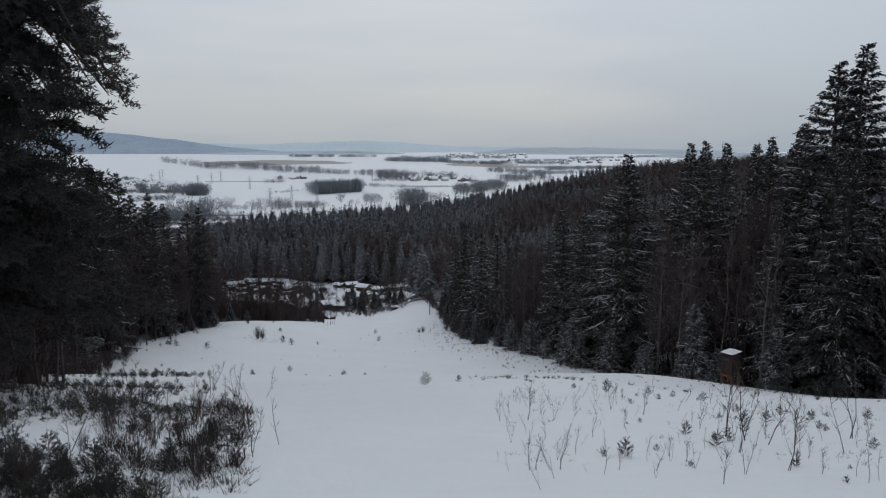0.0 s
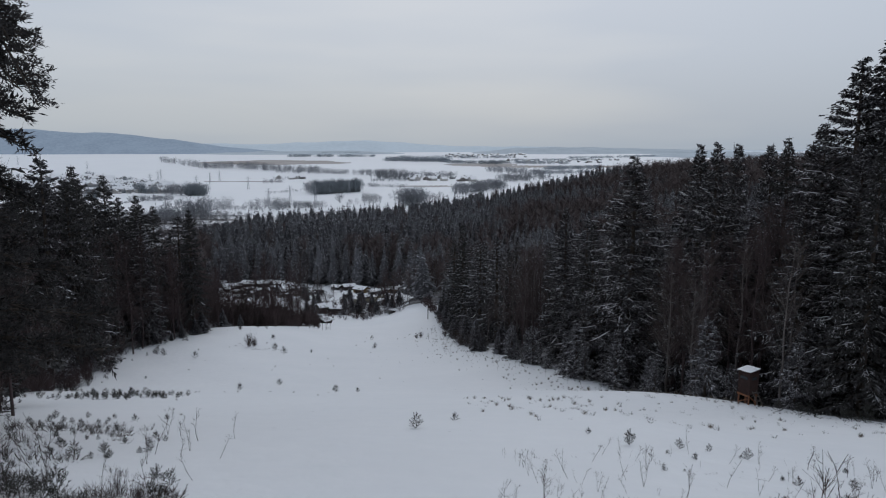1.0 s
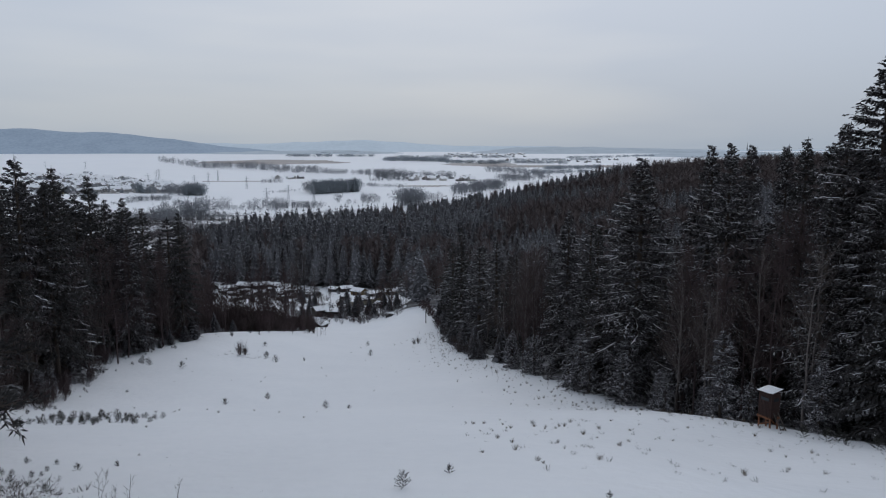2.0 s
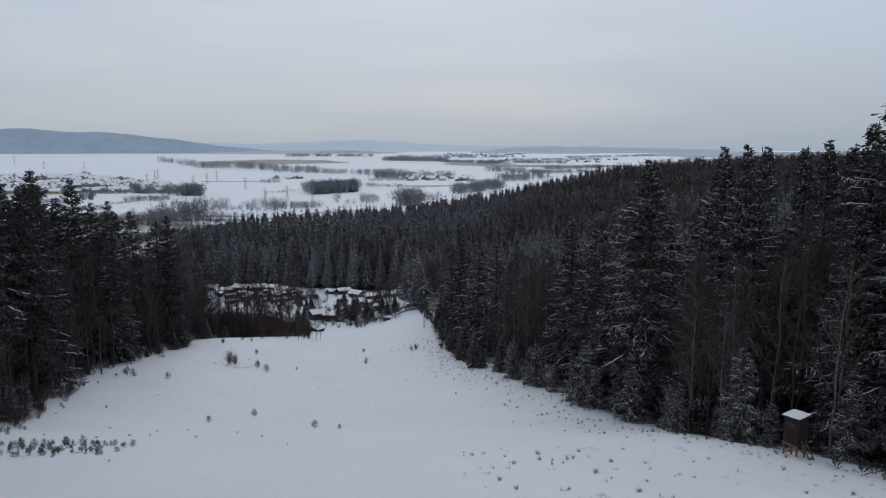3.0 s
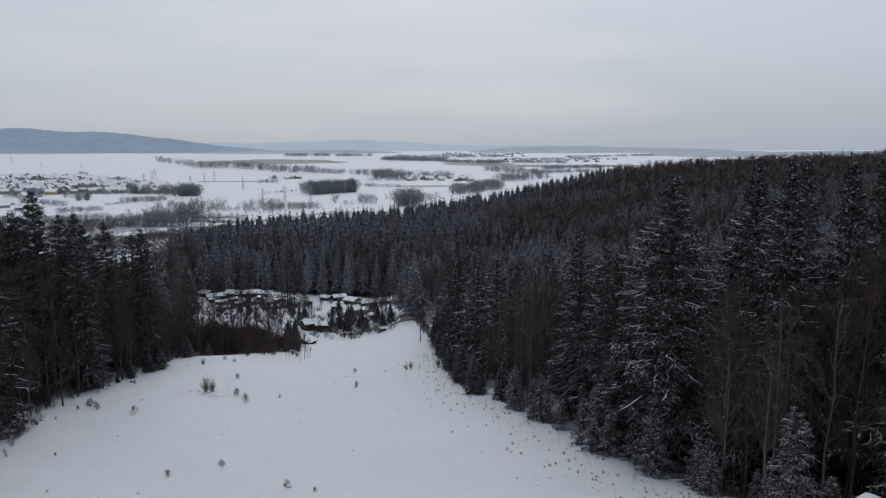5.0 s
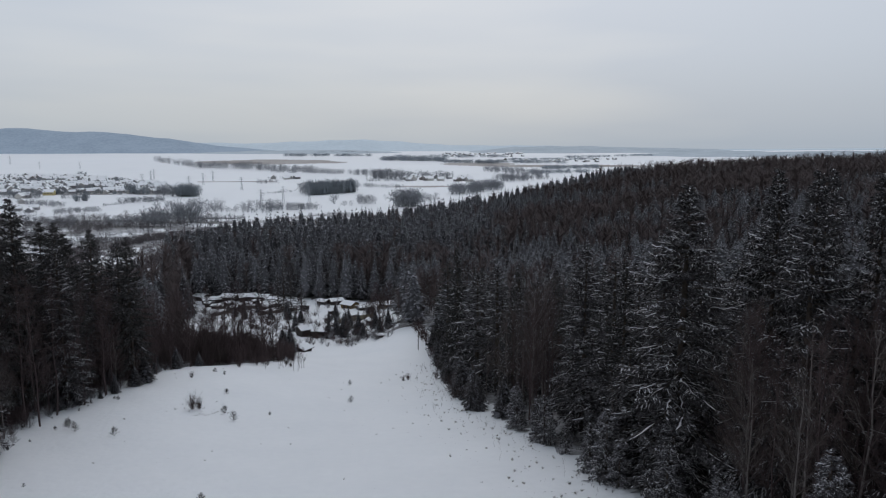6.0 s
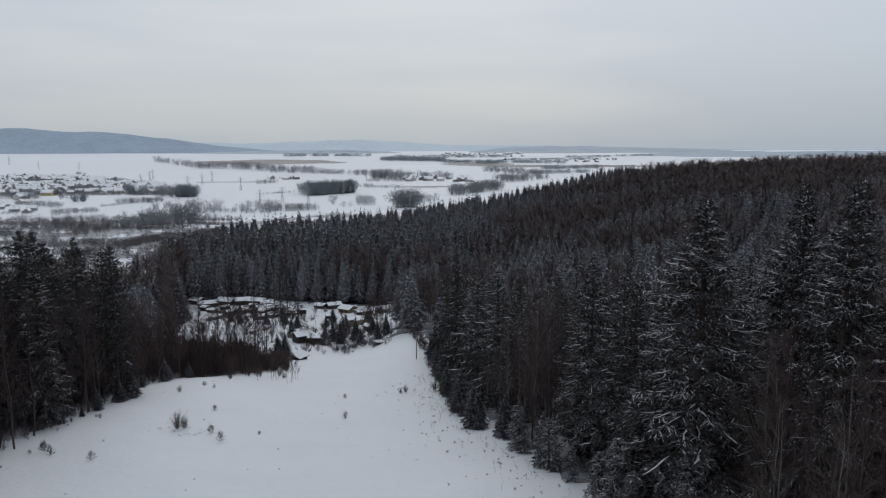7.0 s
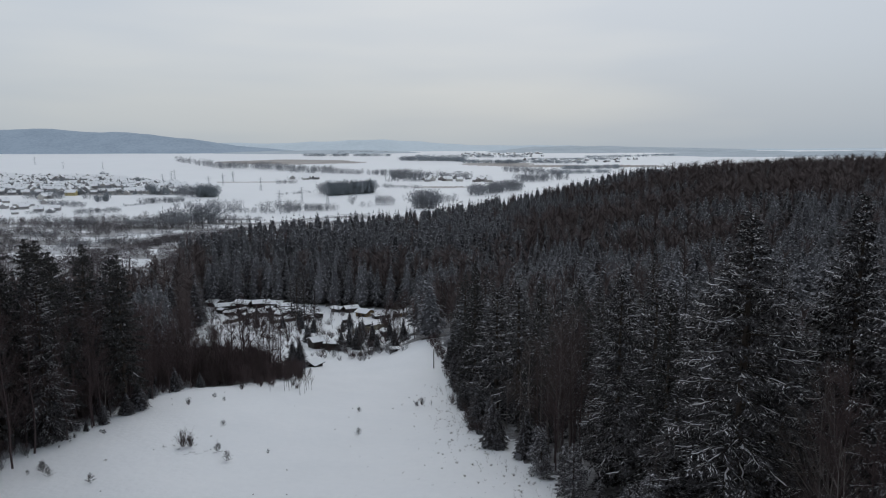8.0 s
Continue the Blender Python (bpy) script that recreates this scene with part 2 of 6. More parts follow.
def bumps(x, y, size, seed=0.0):
    """A gentle, endless unevenness in about -1..1."""
    a, b = np.asarray(x) / size + seed, np.asarray(y) / size - seed * 0.7
    return (np.sin(a * 1.3 + 1.7 * np.sin(b * 0.9 + seed)) + np.sin(b * 1.7 + 1.3 * np.sin(a * 1.1 + 2.1)) + np.sin((a + b) * 2.3 + seed * 3)) / 3


def ground_z(x, y):
    x, y = np.asarray(x, dtype=float), np.asarray(y, dtype=float)
    w = np.clip(np.abs(y - 60) * 0.05, 3, 60)
    z = sum(np.interp(y + k * w, PROFILE_Y, PROFILE_Z) for k in (-1, -0.5, 0, 0.5, 1)) / 5
    # the wooded ridge on one side of the clearing
    rise = 0.18 * np.clip(x - 20, 0, 130) + 0.05 * np.clip(x - 150, 0, 600)
    z = z + rise * smooth(60, 320, y) * (1 - smooth(650, 1000, y))
    z = z - 0.75 * smooth(5, 13, x) * smooth(11, 21, y) * (1 - smooth(36, 48, y))
    z = z - 1.1 * smooth(13, 26, x) * smooth(30, 44, y) * (1 - smooth(70, 100, y))
    # the clearing is slightly hollow and its far rim drops to the thicket
    z = z - 0.9 * np.exp(-(((x + 9) / 13) ** 2)) * smooth(50, 100, y) * (1 - smooth(150, 200, y))
    z = z + 1.9 * np.exp(-(((x + 32) / 16) ** 2 + ((y - 114) / 30) ** 2))
    # a bank along the wood at the bottom of the run
    z = z + 4.5 * smooth(-22, -2, x) * smooth(125, 180, y) * (1 - smooth(200, 265, y))
    # the other side falls to the river
    z = z - 0.10 * np.clip(-x - 55, 0, 80) * smooth(20, 120, y) * (1 - smooth(250, 330, y))
    v = smooth(95, 210, -x) * smooth(230, 420, y) * (1 - smooth(850, 1000, y))
    z = z * (1 - v) - 79.5 * v
    z = z + 0.10 * bumps(x, y, 3.1, 0.4) + 0.16 * bumps(x, y, 9.0, 1.3) + 1.1 * bumps(x, y, 260.0, 2.0) * smooth(150, 900, y)
    return z


EDGE_R = ((-40, 52), (0, 44), (20, 34), (37, 25.5), (46, 20.5), (60, 16.0), (72, 12.8), (87, 9.4), (101, 4.2), (121, 1.8), (135, 0.5), (160, -1.5), (185, -5))
EDGE_L = ((-40, -20), (8, -11.5), (20, -11.2), (27, -14.5), (40, -24.5), (58, -32), (75, -36.5), (90, -42), (99, -41), (111, -40.5), (122, -42), (130, -40), (134, -33), (139, -28.5), (146, -25.5), (155, -28), (165, -33), (185, -48))


def edge_r(y):
    return np.interp(y, [p[0] for p in EDGE_R], [p[1] for p in EDGE_R])


def edge_l(y):
    return np.interp(y, [p[0] for p in EDGE_L], [p[1] for p in EDGE_L])


def far_rim(x):
    """How far the big wood reaches, by the side it stands on."""
    return np.interp(x, (-140, -80, -20, 40, 120, 300, 500), (380, 420, 470, 560, 600, 640, 640))


def wooded(x, y):
    x, y = np.asarray(x), np.asarray(y)
    right = (x > edge_r(y)) & (y < 190)
    left = (x < edge_l(y)) & (y < 190)
    back = (y > 268 - 0.25 * np.clip(x + 20, -60, 60) + 5 * smooth(40, 55, -x)) & (y < far_rim(x)) & (x > -0.385 * y + 6)
    side = (y >= 187) & (y <= 300) & (x > -9.5 + 0.02 * (y - 190))
    behind = (y >= 190) & (y < 300) & (x < -0.365 * (y - 20))
    return right | left | back | side | behind


def build_ground():
    ys = np.concatenate((np.linspace(-300, -20, 15)[:-1], np.linspace(-20, 210, 231)[:-1], np.geomspace(210, 4950, 190)))
    us = np.linspace(-1, 1, 161)
    us = 0.55 * us + 0.45 * us ** 3
    half = np.where(ys < 60, 130, 130 + (ys - 60) * 0.98)
    X, Y = us[None, :] * half[:, None], np.repeat(ys[:, None], len(us), 1)
    Z = ground_z(X, Y)
    nx = len(us)
    i = (np.arange(len(ys) - 1)[:, None] * nx + np.arange(nx - 1)[None, :]).ravel()
    tris = np.stack((np.stack((i, i + 1, i + nx + 1), 1), np.stack((i, i + nx + 1, i + nx), 1)), 1).reshape(-1, 3)
    cx, cy = X.ravel()[tris].mean(1), Y.ravel()[tris].mean(1)
    cx2, cy2 = cx + 2 * bumps(cx, cy, 4, 3.0), cy + 2 * bumps(cx, cy, 5, 5.0)
    idx = np.zeros(len(tris), dtype=int)
    inner = np.where(cx2 > -8, -2.5, 2.5) * (cy2 < 190)
    idx[wooded(cx2 + inner, cy2)] = 1
    scrub = (cy > 380) & (cy < 800) & (cx < -0.12 * cy) & (bumps(cx * 0.5, cy * 2.0, 30, 2.5) > 0.0)
    town = (cy > 1170) & (cy < 1790) & (cx < -0.37 * cy) & (cy < np.interp(cx / np.maximum(cy, 1), (-0.64, -0.5, -0.42, -0.36), (1860, 1790, 1540, 1300))) & (bumps(cx, cy, 70, 2.0) > -0.25)
    idx[(scrub | town) & (idx == 0)] = 2
    idx[(cy > 650) & (idx == 0)] = 4
    for x, y, a, b in STUBBLE:
        q = ((cx - x) / a) ** 2 + ((cy - y) / b) ** 2 < 1 + 0.4 * bumps(cx, cy, 120, 4.0)
        idx[q] = 3
    ob = new("ground", tri_mesh("ground", np.stack((X.ravel(), Y.ravel(), Z.ravel()), 1), tris, [M_SNOW, M_LITTER, M_VALLEY, M_STUBBLE, M_FIELD], idx))
    ob.data.polygons.foreach_set("use_smooth", np.ones(len(tris), dtype=bool))
    tagged(ob, "snow-covered hillside falling to a wide valley of white fields", "ground", kind="structure")


STUBBLE = ((-650, 2800, 290, 230), (-450, 1575, 90, 14), (150, 2530, 130, 110), (290, 2400, 150, 80), (-20, 1380, 60, 22), (560, 2350, 160, 80))
build_ground()


# ---- far hills ----
def build_hill(name, label, mat, dist, x0, x1, heights, base, seed):
    """A long wooded ridge: heights are its crest at even steps between x0 and x1."""
    xs = np.linspace(x0, x1, 260)
    crest = np.interp(xs, np.linspace(x0, x1, len(heights)), heights)
    k = np.ones(17) / 17
    crest = np.convolve(np.pad(crest, 8, mode="edge"), k, mode="valid") + 1.6 * bumps(xs, xs * 0, 45, seed) + 0.8 * bumps(xs, xs * 0, 14, seed + 1)
    prof = ((-420, 0.0), (-300, 0.28), (-160, 0.68), (-50, 0.95), (0, 1.0), (60, 0.9), (140, 0.2))
    v, nx = [], len(xs)
    for dy, h in prof:
        v.append(np.stack((xs, np.full(nx, dist + dy) + 30 * bumps(xs, xs * 0, 220, seed), base + (crest - base) * h + 3 * bumps(xs, xs * 0 + dy, 90, seed)), 1))
    i = (np.arange(len(prof) - 1)[:, None] * nx + np.arange(nx - 1)[None, :]).ravel()
    tris = np.stack((np.stack((i, i + 1, i + nx + 1), 1), np.stack((i, i + nx + 1, i + nx), 1)), 1).reshape(-1, 3)
    ob = new(name, tri_mesh(name, np.concatenate(v), tris, [mat]))
    tagged(ob, label, "hill", kind="structure")


# backdrop ridges, their haze carried by colour and glow of the materials
build_hill("backdrop_hill", "long wooded hill beyond the fields, tinted blue for haze", M_HILL, 4480, -3700, -880, (84, 80, 84, 90, 97, 106, 103, 84, 82, 74, 50, 28, 2, -20, -34, -52), -60, 0.3)
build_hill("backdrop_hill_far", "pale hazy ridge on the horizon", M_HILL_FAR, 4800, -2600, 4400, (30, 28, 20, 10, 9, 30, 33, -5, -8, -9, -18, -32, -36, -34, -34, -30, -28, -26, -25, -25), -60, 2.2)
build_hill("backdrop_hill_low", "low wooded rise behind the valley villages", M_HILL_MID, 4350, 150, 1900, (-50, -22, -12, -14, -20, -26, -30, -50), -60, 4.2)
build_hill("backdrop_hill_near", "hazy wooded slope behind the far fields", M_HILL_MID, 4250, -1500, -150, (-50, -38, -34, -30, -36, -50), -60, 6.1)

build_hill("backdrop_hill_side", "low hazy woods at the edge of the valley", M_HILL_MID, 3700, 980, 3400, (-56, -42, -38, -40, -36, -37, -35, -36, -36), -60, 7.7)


# ---- conifers ----
def unit(v):
    return v / (np.linalg.norm(v, axis=-1, keepdims=True) + 1e-9)


def spruce_meshes(seed, H, R, base, detail, snow_amount, sparse=0.0, needles=None):
    """Trunk, crown and snow of a spruce. detail: 2 for the nearest, 1 for the rows behind."""
    rng = np.random.default_rng(seed)
    trunk, crown, snow = Soup(), Soup(), Soup()
    near = detail == 2
    up3 = np.array((0, 0, 1.0))
    lean = rng.normal(0, 0.12, 2)
    zs = np.linspace(0, H * 0.97, 9)
    trunk.tube(np.stack((lean[0] * (zs / H) ** 2, lean[1] * (zs / H) ** 2, zs), 1), 0.013 * H * (1 - zs / H) ** 0.8 + 0.02, 7)
    z, turn = base, 0.0
    while z < H - 0.15:
        hr = (z - base) / (H - base)
        for k in range(6):
            turn += 2.4 + rng.normal(0, 0.3)
            if rng.random() < sparse + 0.05:
                continue
            az = turn
            r = R * (1 - hr) ** 0.72 * (0.86 + 0.14 * np.sin(hr * 14 + seed)) * rng.uniform(0.7, 1.12) + 0.15
            if hr < 0.12:
                r *= 0.72 + 2.2 * hr
            if hr > 0.85:
                r *= 0.42 + 0.58 * (1 - hr) / 0.15
            zb = z + rng.normal(0, 0.12)
            rise = 0.62 * hr ** 1.6 - 0.10 + rng.normal(0, 0.09)
            droop, lift = 0.66 * (1 - hr) + 0.12, 0.40 * (1 - hr) + 0.1
            out = np.array((np.cos(az), np.sin(az), 0.0))
            lat = np.array((-np.sin(az), np.cos(az), 0.0))
            bend = rng.normal(0, 0.12)

            def at(s):
                s = np.asarray(s, dtype=float)[:, None]
                return np.array((0, 0, zb)) + out * (r * s) + up3 * r * (rise * s - droop * s ** 2 + lift * s ** 3) + lat * (bend * r * s ** 2)
            if near:
                trunk.tube(at((0, 0.5, 1.0)), np.linspace(0.010 * r + 0.010, 0.005, 3), 3, cap=False)
            cover = snow_amount * rng.random() ** 1.6 * 1.65 * (0.6 + 0.55 * (1 - hr))
            # branchlets in a drooping fan on both sides of the bough
            m = int(r / (0.17 if near else 0.30)) + 5
            s = np.sort(rng.uniform(0.08, 1.0, m) ** 0.75)
            side = np.where(np.arange(m) % 2 == 0, 1.0, -1.0)
            p = at(s)
            d = unit(out * rng.uniform(0.35, 0.85, m)[:, None] + lat * (side * rng.uniform(0.5, 1.0, m))[:, None] + up3 * (rng.uniform(-0.75, 0.0, m) + 0.55 * hr ** 2)[:, None])
            L = np.minimum((0.22 * r * (1.15 - s) ** 0.6 + 0.22) * rng.uniform(0.65, 1.3, m), 1.2)
            W = 0.10 + 0.07 * L if near else 0.17 + 0.14 * L
            flat = unit(np.cross(d, up3 + rng.normal(0, 0.4, (m, 3))))
            crown.sprays(p, d, flat, L, W, 0.14)
            for j in (0.22, 0.5, 0.8) if near else (0.3, 0.65):
                sgn = rng.choice((-1.0, 1.0), m)[:, None]
                d2 = unit(d * 0.75 + flat * sgn * 0.6 - up3 * rng.uniform(0.0, 0.75, m)[:, None])
                s2 = unit(np.cross(d2, up3 + rng.normal(0, 0.8, (m, 3))))
                crown.sprays(p + d * (L * j)[:, None], d2, s2, L * rng.uniform(0.3, 0.55, m) * (1.15 - 0.4 * j) + 0.06, W * 0.8, 0.1)
                pick = rng.random(m) < cover * 0.45
                if pick.any():
                    q = int(pick.sum())
                    snow.sprays(p[pick] + d[pick] * (L[pick] * j)[:, None] + up3 * 0.025, d2[pick], unit(np.cross(d2[pick], up3)), L[pick] * rng.uniform(0.15, 0.4, q), rng.uniform(0.022, 0.042, q), 0.1)
            # short curtains hanging under the bough
            q = max(2, int(r * (3.4 if near else 1.4)))
            d3 = unit(-up3 + out * rng.uniform(-0.1, 0.5, q)[:, None] + lat * rng.normal(0, 0.35, q)[:, None])
            f3 = unit(np.cross(d3, rng.normal(0, 1, (q, 3))))
            crown.sprays(at(rng.uniform(0.05, 0.92, q)), d3, f3, rng.uniform(0.35, 0.8, q) * (0.30 + 0.10 * r), 0.09 if near else 0.2, 0.0)
            # the leading shoot
            crown.sprays(at([0.82]), [out * 0.95 + up3 * 0.14], [lat], 0.2 * r + 0.15, 0.10, 0.0)
            # snow: a line along the bough, fingers along the branchlets, flecks at the tips
            if rng.random() < cover * 1.9:
                a = rng.uniform(0.25, 0.7)
                e = min(1.0, a + rng.uniform(0.2, 0.5))
                t5 = at(np.linspace(a, e, 5)) + up3 * 0.03 + rng.normal(0, 0.03, (5, 3))
                w = rng.uniform(0.02, 0.05) * (1 + rng.uniform(-0.5, 0.5, 5))[:, None]
                w[[0, -1]] *= 0.3
                v = np.stack((t5 + lat * w, t5 + up3 * 0.035, t5 - lat * w), 1).reshape(-1, 3)
                f = []
                for i in range(4):
                    for c in (0, 1):
                        g0 = i * 3 + c
                        f += [(g0, g0 + 1, g0 + 4), (g0, g0 + 4, g0 + 3)]
                snow.add(v, f)
            pick = rng.random(m) < cover * 0.8
            if pick.any():
                q = int(pick.sum())
                fl = unit(np.cross(d[pick], up3))
                snow.sprays(p[pick] + d[pick] * (L[pick] * rng.uniform(0.0, 0.35, q))[:, None] + up3 * 0.025, d[pick], fl, L[pick] * rng.uniform(0.3, 0.7, q), rng.uniform(0.026, 0.052, q), 0.2)
            pick = rng.random(m) < snow_amount * (0.10 + 0.16 * hr)
            if pick.any():
                q = int(pick.sum())
                fl = unit(np.cross(d[pick], up3))
                snow.sprays(p[pick] + d[pick] * (L[pick] * rng.uniform(0.4, 0.8, q))[:, None] + up3 * 0.025, d[pick], fl, rng.uniform(0.10, 0.24, q), rng.uniform(0.035, 0.06, q), 0.1)
        z += (0.28 + 0.42 * (1 - hr)) * (1.0 if near else 1.8) * rng.uniform(0.8, 1.2)
    crown.sprays([(lean[0], lean[1], H - 0.7)] * 3, [(0.05, 0, 1.0)] * 3, [(1, 0, 0), (0, 1, 0), (0.7, 0.7, 0)], 0.9, 0.1)
    return trunk.mesh("trunk", M_BARK), crown.mesh("crown", needles or M_NEEDLE), snow.mesh("bough_snow", M_BOUGH_SNOW)


def spruce_tree(meshes, label, group):
    t = tagged(new("spruce_tree"), label, "spruce tree", group)
    part("trunk", meshes[0], t)
    part("crown", meshes[1], t)
    tagged(part("snow_cover", meshes[2], t, "thin snow lying along the boughs"), kind="stuff")
    return t


def place(x, y, turn=0.0, size=1.0, lean=0.0, sink=0.15):
    return Matrix.Translation((x, y, float(ground_z(x, y)) - sink)) @ pose(0, 0, 0, lean, 0, turn) @ Matrix.Diagonal((size, size, size, 1))


def copy_scaled(ob, x, y, turn, size, wide=1.0, lean=0.0):
    c = copy_thing(ob, place(x, y, turn, 1.0, lean))
    c.scale = (size * wide, size * wide, size)
    return c


G_EDGE, G_WOOD = "spruces along the clearing", "spruces in the wood"
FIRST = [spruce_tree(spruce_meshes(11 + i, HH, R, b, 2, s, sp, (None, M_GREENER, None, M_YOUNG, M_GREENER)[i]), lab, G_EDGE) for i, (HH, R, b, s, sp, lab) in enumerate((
    (20.0, 4.9, 0.8, 1.25, 0.0, "broad dark green spruce with snow along its drooping boughs"),
    (20.0, 4.2, 0.5, 0.5, 0.03, "tall dark spruce lightly dusted with snow"),
    (20.0, 3.7, 1.2, 0.9, 0.08, "slender dark spruce with snow-dusted boughs"),
    (8.0, 2.3, 0.15, 1.0, 0.0, "young dense spruce white with frost"),
    (20.0, 4.9, 4.2, 0.07, 0.06, "tall dark spruce almost free of snow")))]
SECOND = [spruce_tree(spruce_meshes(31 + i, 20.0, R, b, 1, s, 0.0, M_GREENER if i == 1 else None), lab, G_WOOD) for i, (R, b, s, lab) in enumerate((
    (3.9, 1.2, 0.45, "dark spruce in the wood dusted with snow"),
    (3.6, 1.8, 0.12, "narrow dark spruce standing in the wood"),
    (4.3, 0.6, 0.65, "frosted grey-green spruce in the wood"),
    (3.8, 7.0, 0.25, "tall dark spruce with bare lower trunk in the wood")))]

used_first, used_second = [0] * 5, [0] * 4


def put_tree(kind, i, x, y, H, wide=1.0, turn=None, lean=0.0):
    stock, used = (FIRST, used_first) if kind == 1 else (SECOND, used_second)
    turn = random.uniform(0, 360) if turn is None else turn
    size = H / (8.0 if kind == 1 and i == 3 else 20.0)
    if used[i] == 0:
        stock[i].matrix_basis = place(x, y, turn, 1.0, lean)
        stock[i].scale = (size * wide, size * wide, size)
    else:
        copy_scaled(stock[i], x, y, turn, size, wide, lean)
    used[i] += 1


TAKEN = [(x, y, 3.6) for x, y in ((11.5, 93), (12.5, 97), (10.5, 99), (13.5, 94), (17.4, 67.0), (20.0, 62.5), (21.2, 65.5), (20.0, 56.5), (25.0, 56.5), (27.0, 57.5), (21.5, 53.5), (8.2, 108))]
# the trees that stand out, with kind, place, height and spread
for i, x, y, H, wide in (
        (0, 18.8, 71, 22.6, 1.38), (0, 24.7, 70, 24.1, 0.92), (0, 29.4, 53, 25.2, 1.2), (0, 31.6, 53.5, 26.6, 1.15), (2, 32.5, 44.5, 23, 1.1),
        (0, 34.5, 47, 22, 1.0), (0, 27.2, 48.5, 17.5, 1.15), (2, 25.2, 51.2, 15.5, 1.1), (1, 16.8, 79, 17, 0.9), (2, 27.9, 69, 24.2, 0.85),
        (2, 29.2, 57, 22.5, 0.9), (1, 28.3, 60.5, 22.6, 0.85), (2, 29.5, 66, 23.5, 0.85), (1, 31.5, 63, 23.0, 0.9), (0, 15.1, 87, 19.1, 0.95),
        (1, 10.0, 103, 15, 0.9), (1, 4.0, 131, 21, 0.8), (0, 23.4, 62.5, 22.5, 0.95), (1, 26.0, 44.6, 16.5, 1.0)):
    put_tree(1, i, x, y, H, wide)
    TAKEN.append((x, y, 2.6 if i != 3 else 1.4))
for i, x, y, H, wide in (
        (4, -48.9, 108.8, 22.5, 0.85), (4, -38.6, 109.4, 19.8, 0.8), (4, -48.3, 119.7, 22.3, 0.8), (4, -42.8, 101, 21.5, 0.8), (0, -40.6, 96.8, 18.4, 0.85),
        (4, -45.5, 97.3, 24.1, 0.8), (4, -49, 94, 23.4, 0.9), (4, -39.9, 79.6, 20.8, 0.85), (4, -43.5, 90, 21, 0.9), (4, -37.0, 72.5, 20, 0.8), (4, -46, 84, 22, 0.9), (4, -52, 101, 22, 0.9), (4, -55, 110, 22.5, 0.9), (4, -51, 86, 23, 0.9), (4, -44.5, 106, 20.5, 0.85), (4, -57, 103, 23, 0.9), (4, -47.5, 101.5, 20, 0.9), (4, -36.5, 64, 19, 0.85), (4, -33.5, 52, 17, 0.9), (0, -31, 43, 15.5, 0.8), (4, -42, 83, 23, 0.85),
        (1, -26, 31, 14, 0.9), (1, -22.5, 26.5, 14, 0.95)):
    put_tree(1, i, x, y, H, wide)
    TAKEN.append((x, y, 2.4 if i != 3 else 1.2))

rng = np.random.default_rng(5)


def free(x, y, gap):
    return all((x - a) ** 2 + (y - b) ** 2 > (gap if gap < c else c) ** 2 for a, b, c in TAKEN)


for i in range(34):
    y = 58 + 1.95 * i + rng.uniform(-1, 1)
    x = float(edge_l(y)) - rng.uniform(1.5, 16)
    if free(x, y, 2.4):
        put_tree(2, 3 if rng.random() < 0.8 else 0, x, y, rng.uniform(18.5, 22.5), rng.uniform(1.0, 1.3))
        TAKEN.append((x, y, 2.4))
for i in range(40):
    y = rng.uniform(64, 126)
    x = float(edge_l(y)) - rng.uniform(2.5, 22)
    if free(x, y, 2.2):
        put_tree(2, 3, x, y, rng.uniform(12, 18), rng.uniform(1.1, 1.5))
        TAKEN.append((x, y, 2.2))
# rows behind the edge, tree by tree
count = 0
for tries in range(9000):
    if count >= 150:
        break
    y = rng.uniform(30, 172)
    right = rng.random() < 0.8
    x = float(edge_r(y)) + 3.6 + abs(rng.normal(0, 16)) if right else float(edge_l(y)) - 2.0 - abs(rng.normal(0, 10))
    if not free(x, y, 4.6) or (not right and y > 124):
        continue
    TAKEN.append((x, y, 4.6))
    H = rng.uniform(10.5, 17.5) if right else rng.uniform(13, 19)
    put_tree(2, int(rng.integers(0, 3)) if right else (3 if y > 64 else 1), x, y, H, rng.uniform(1.15, 1.7))
    count += 1


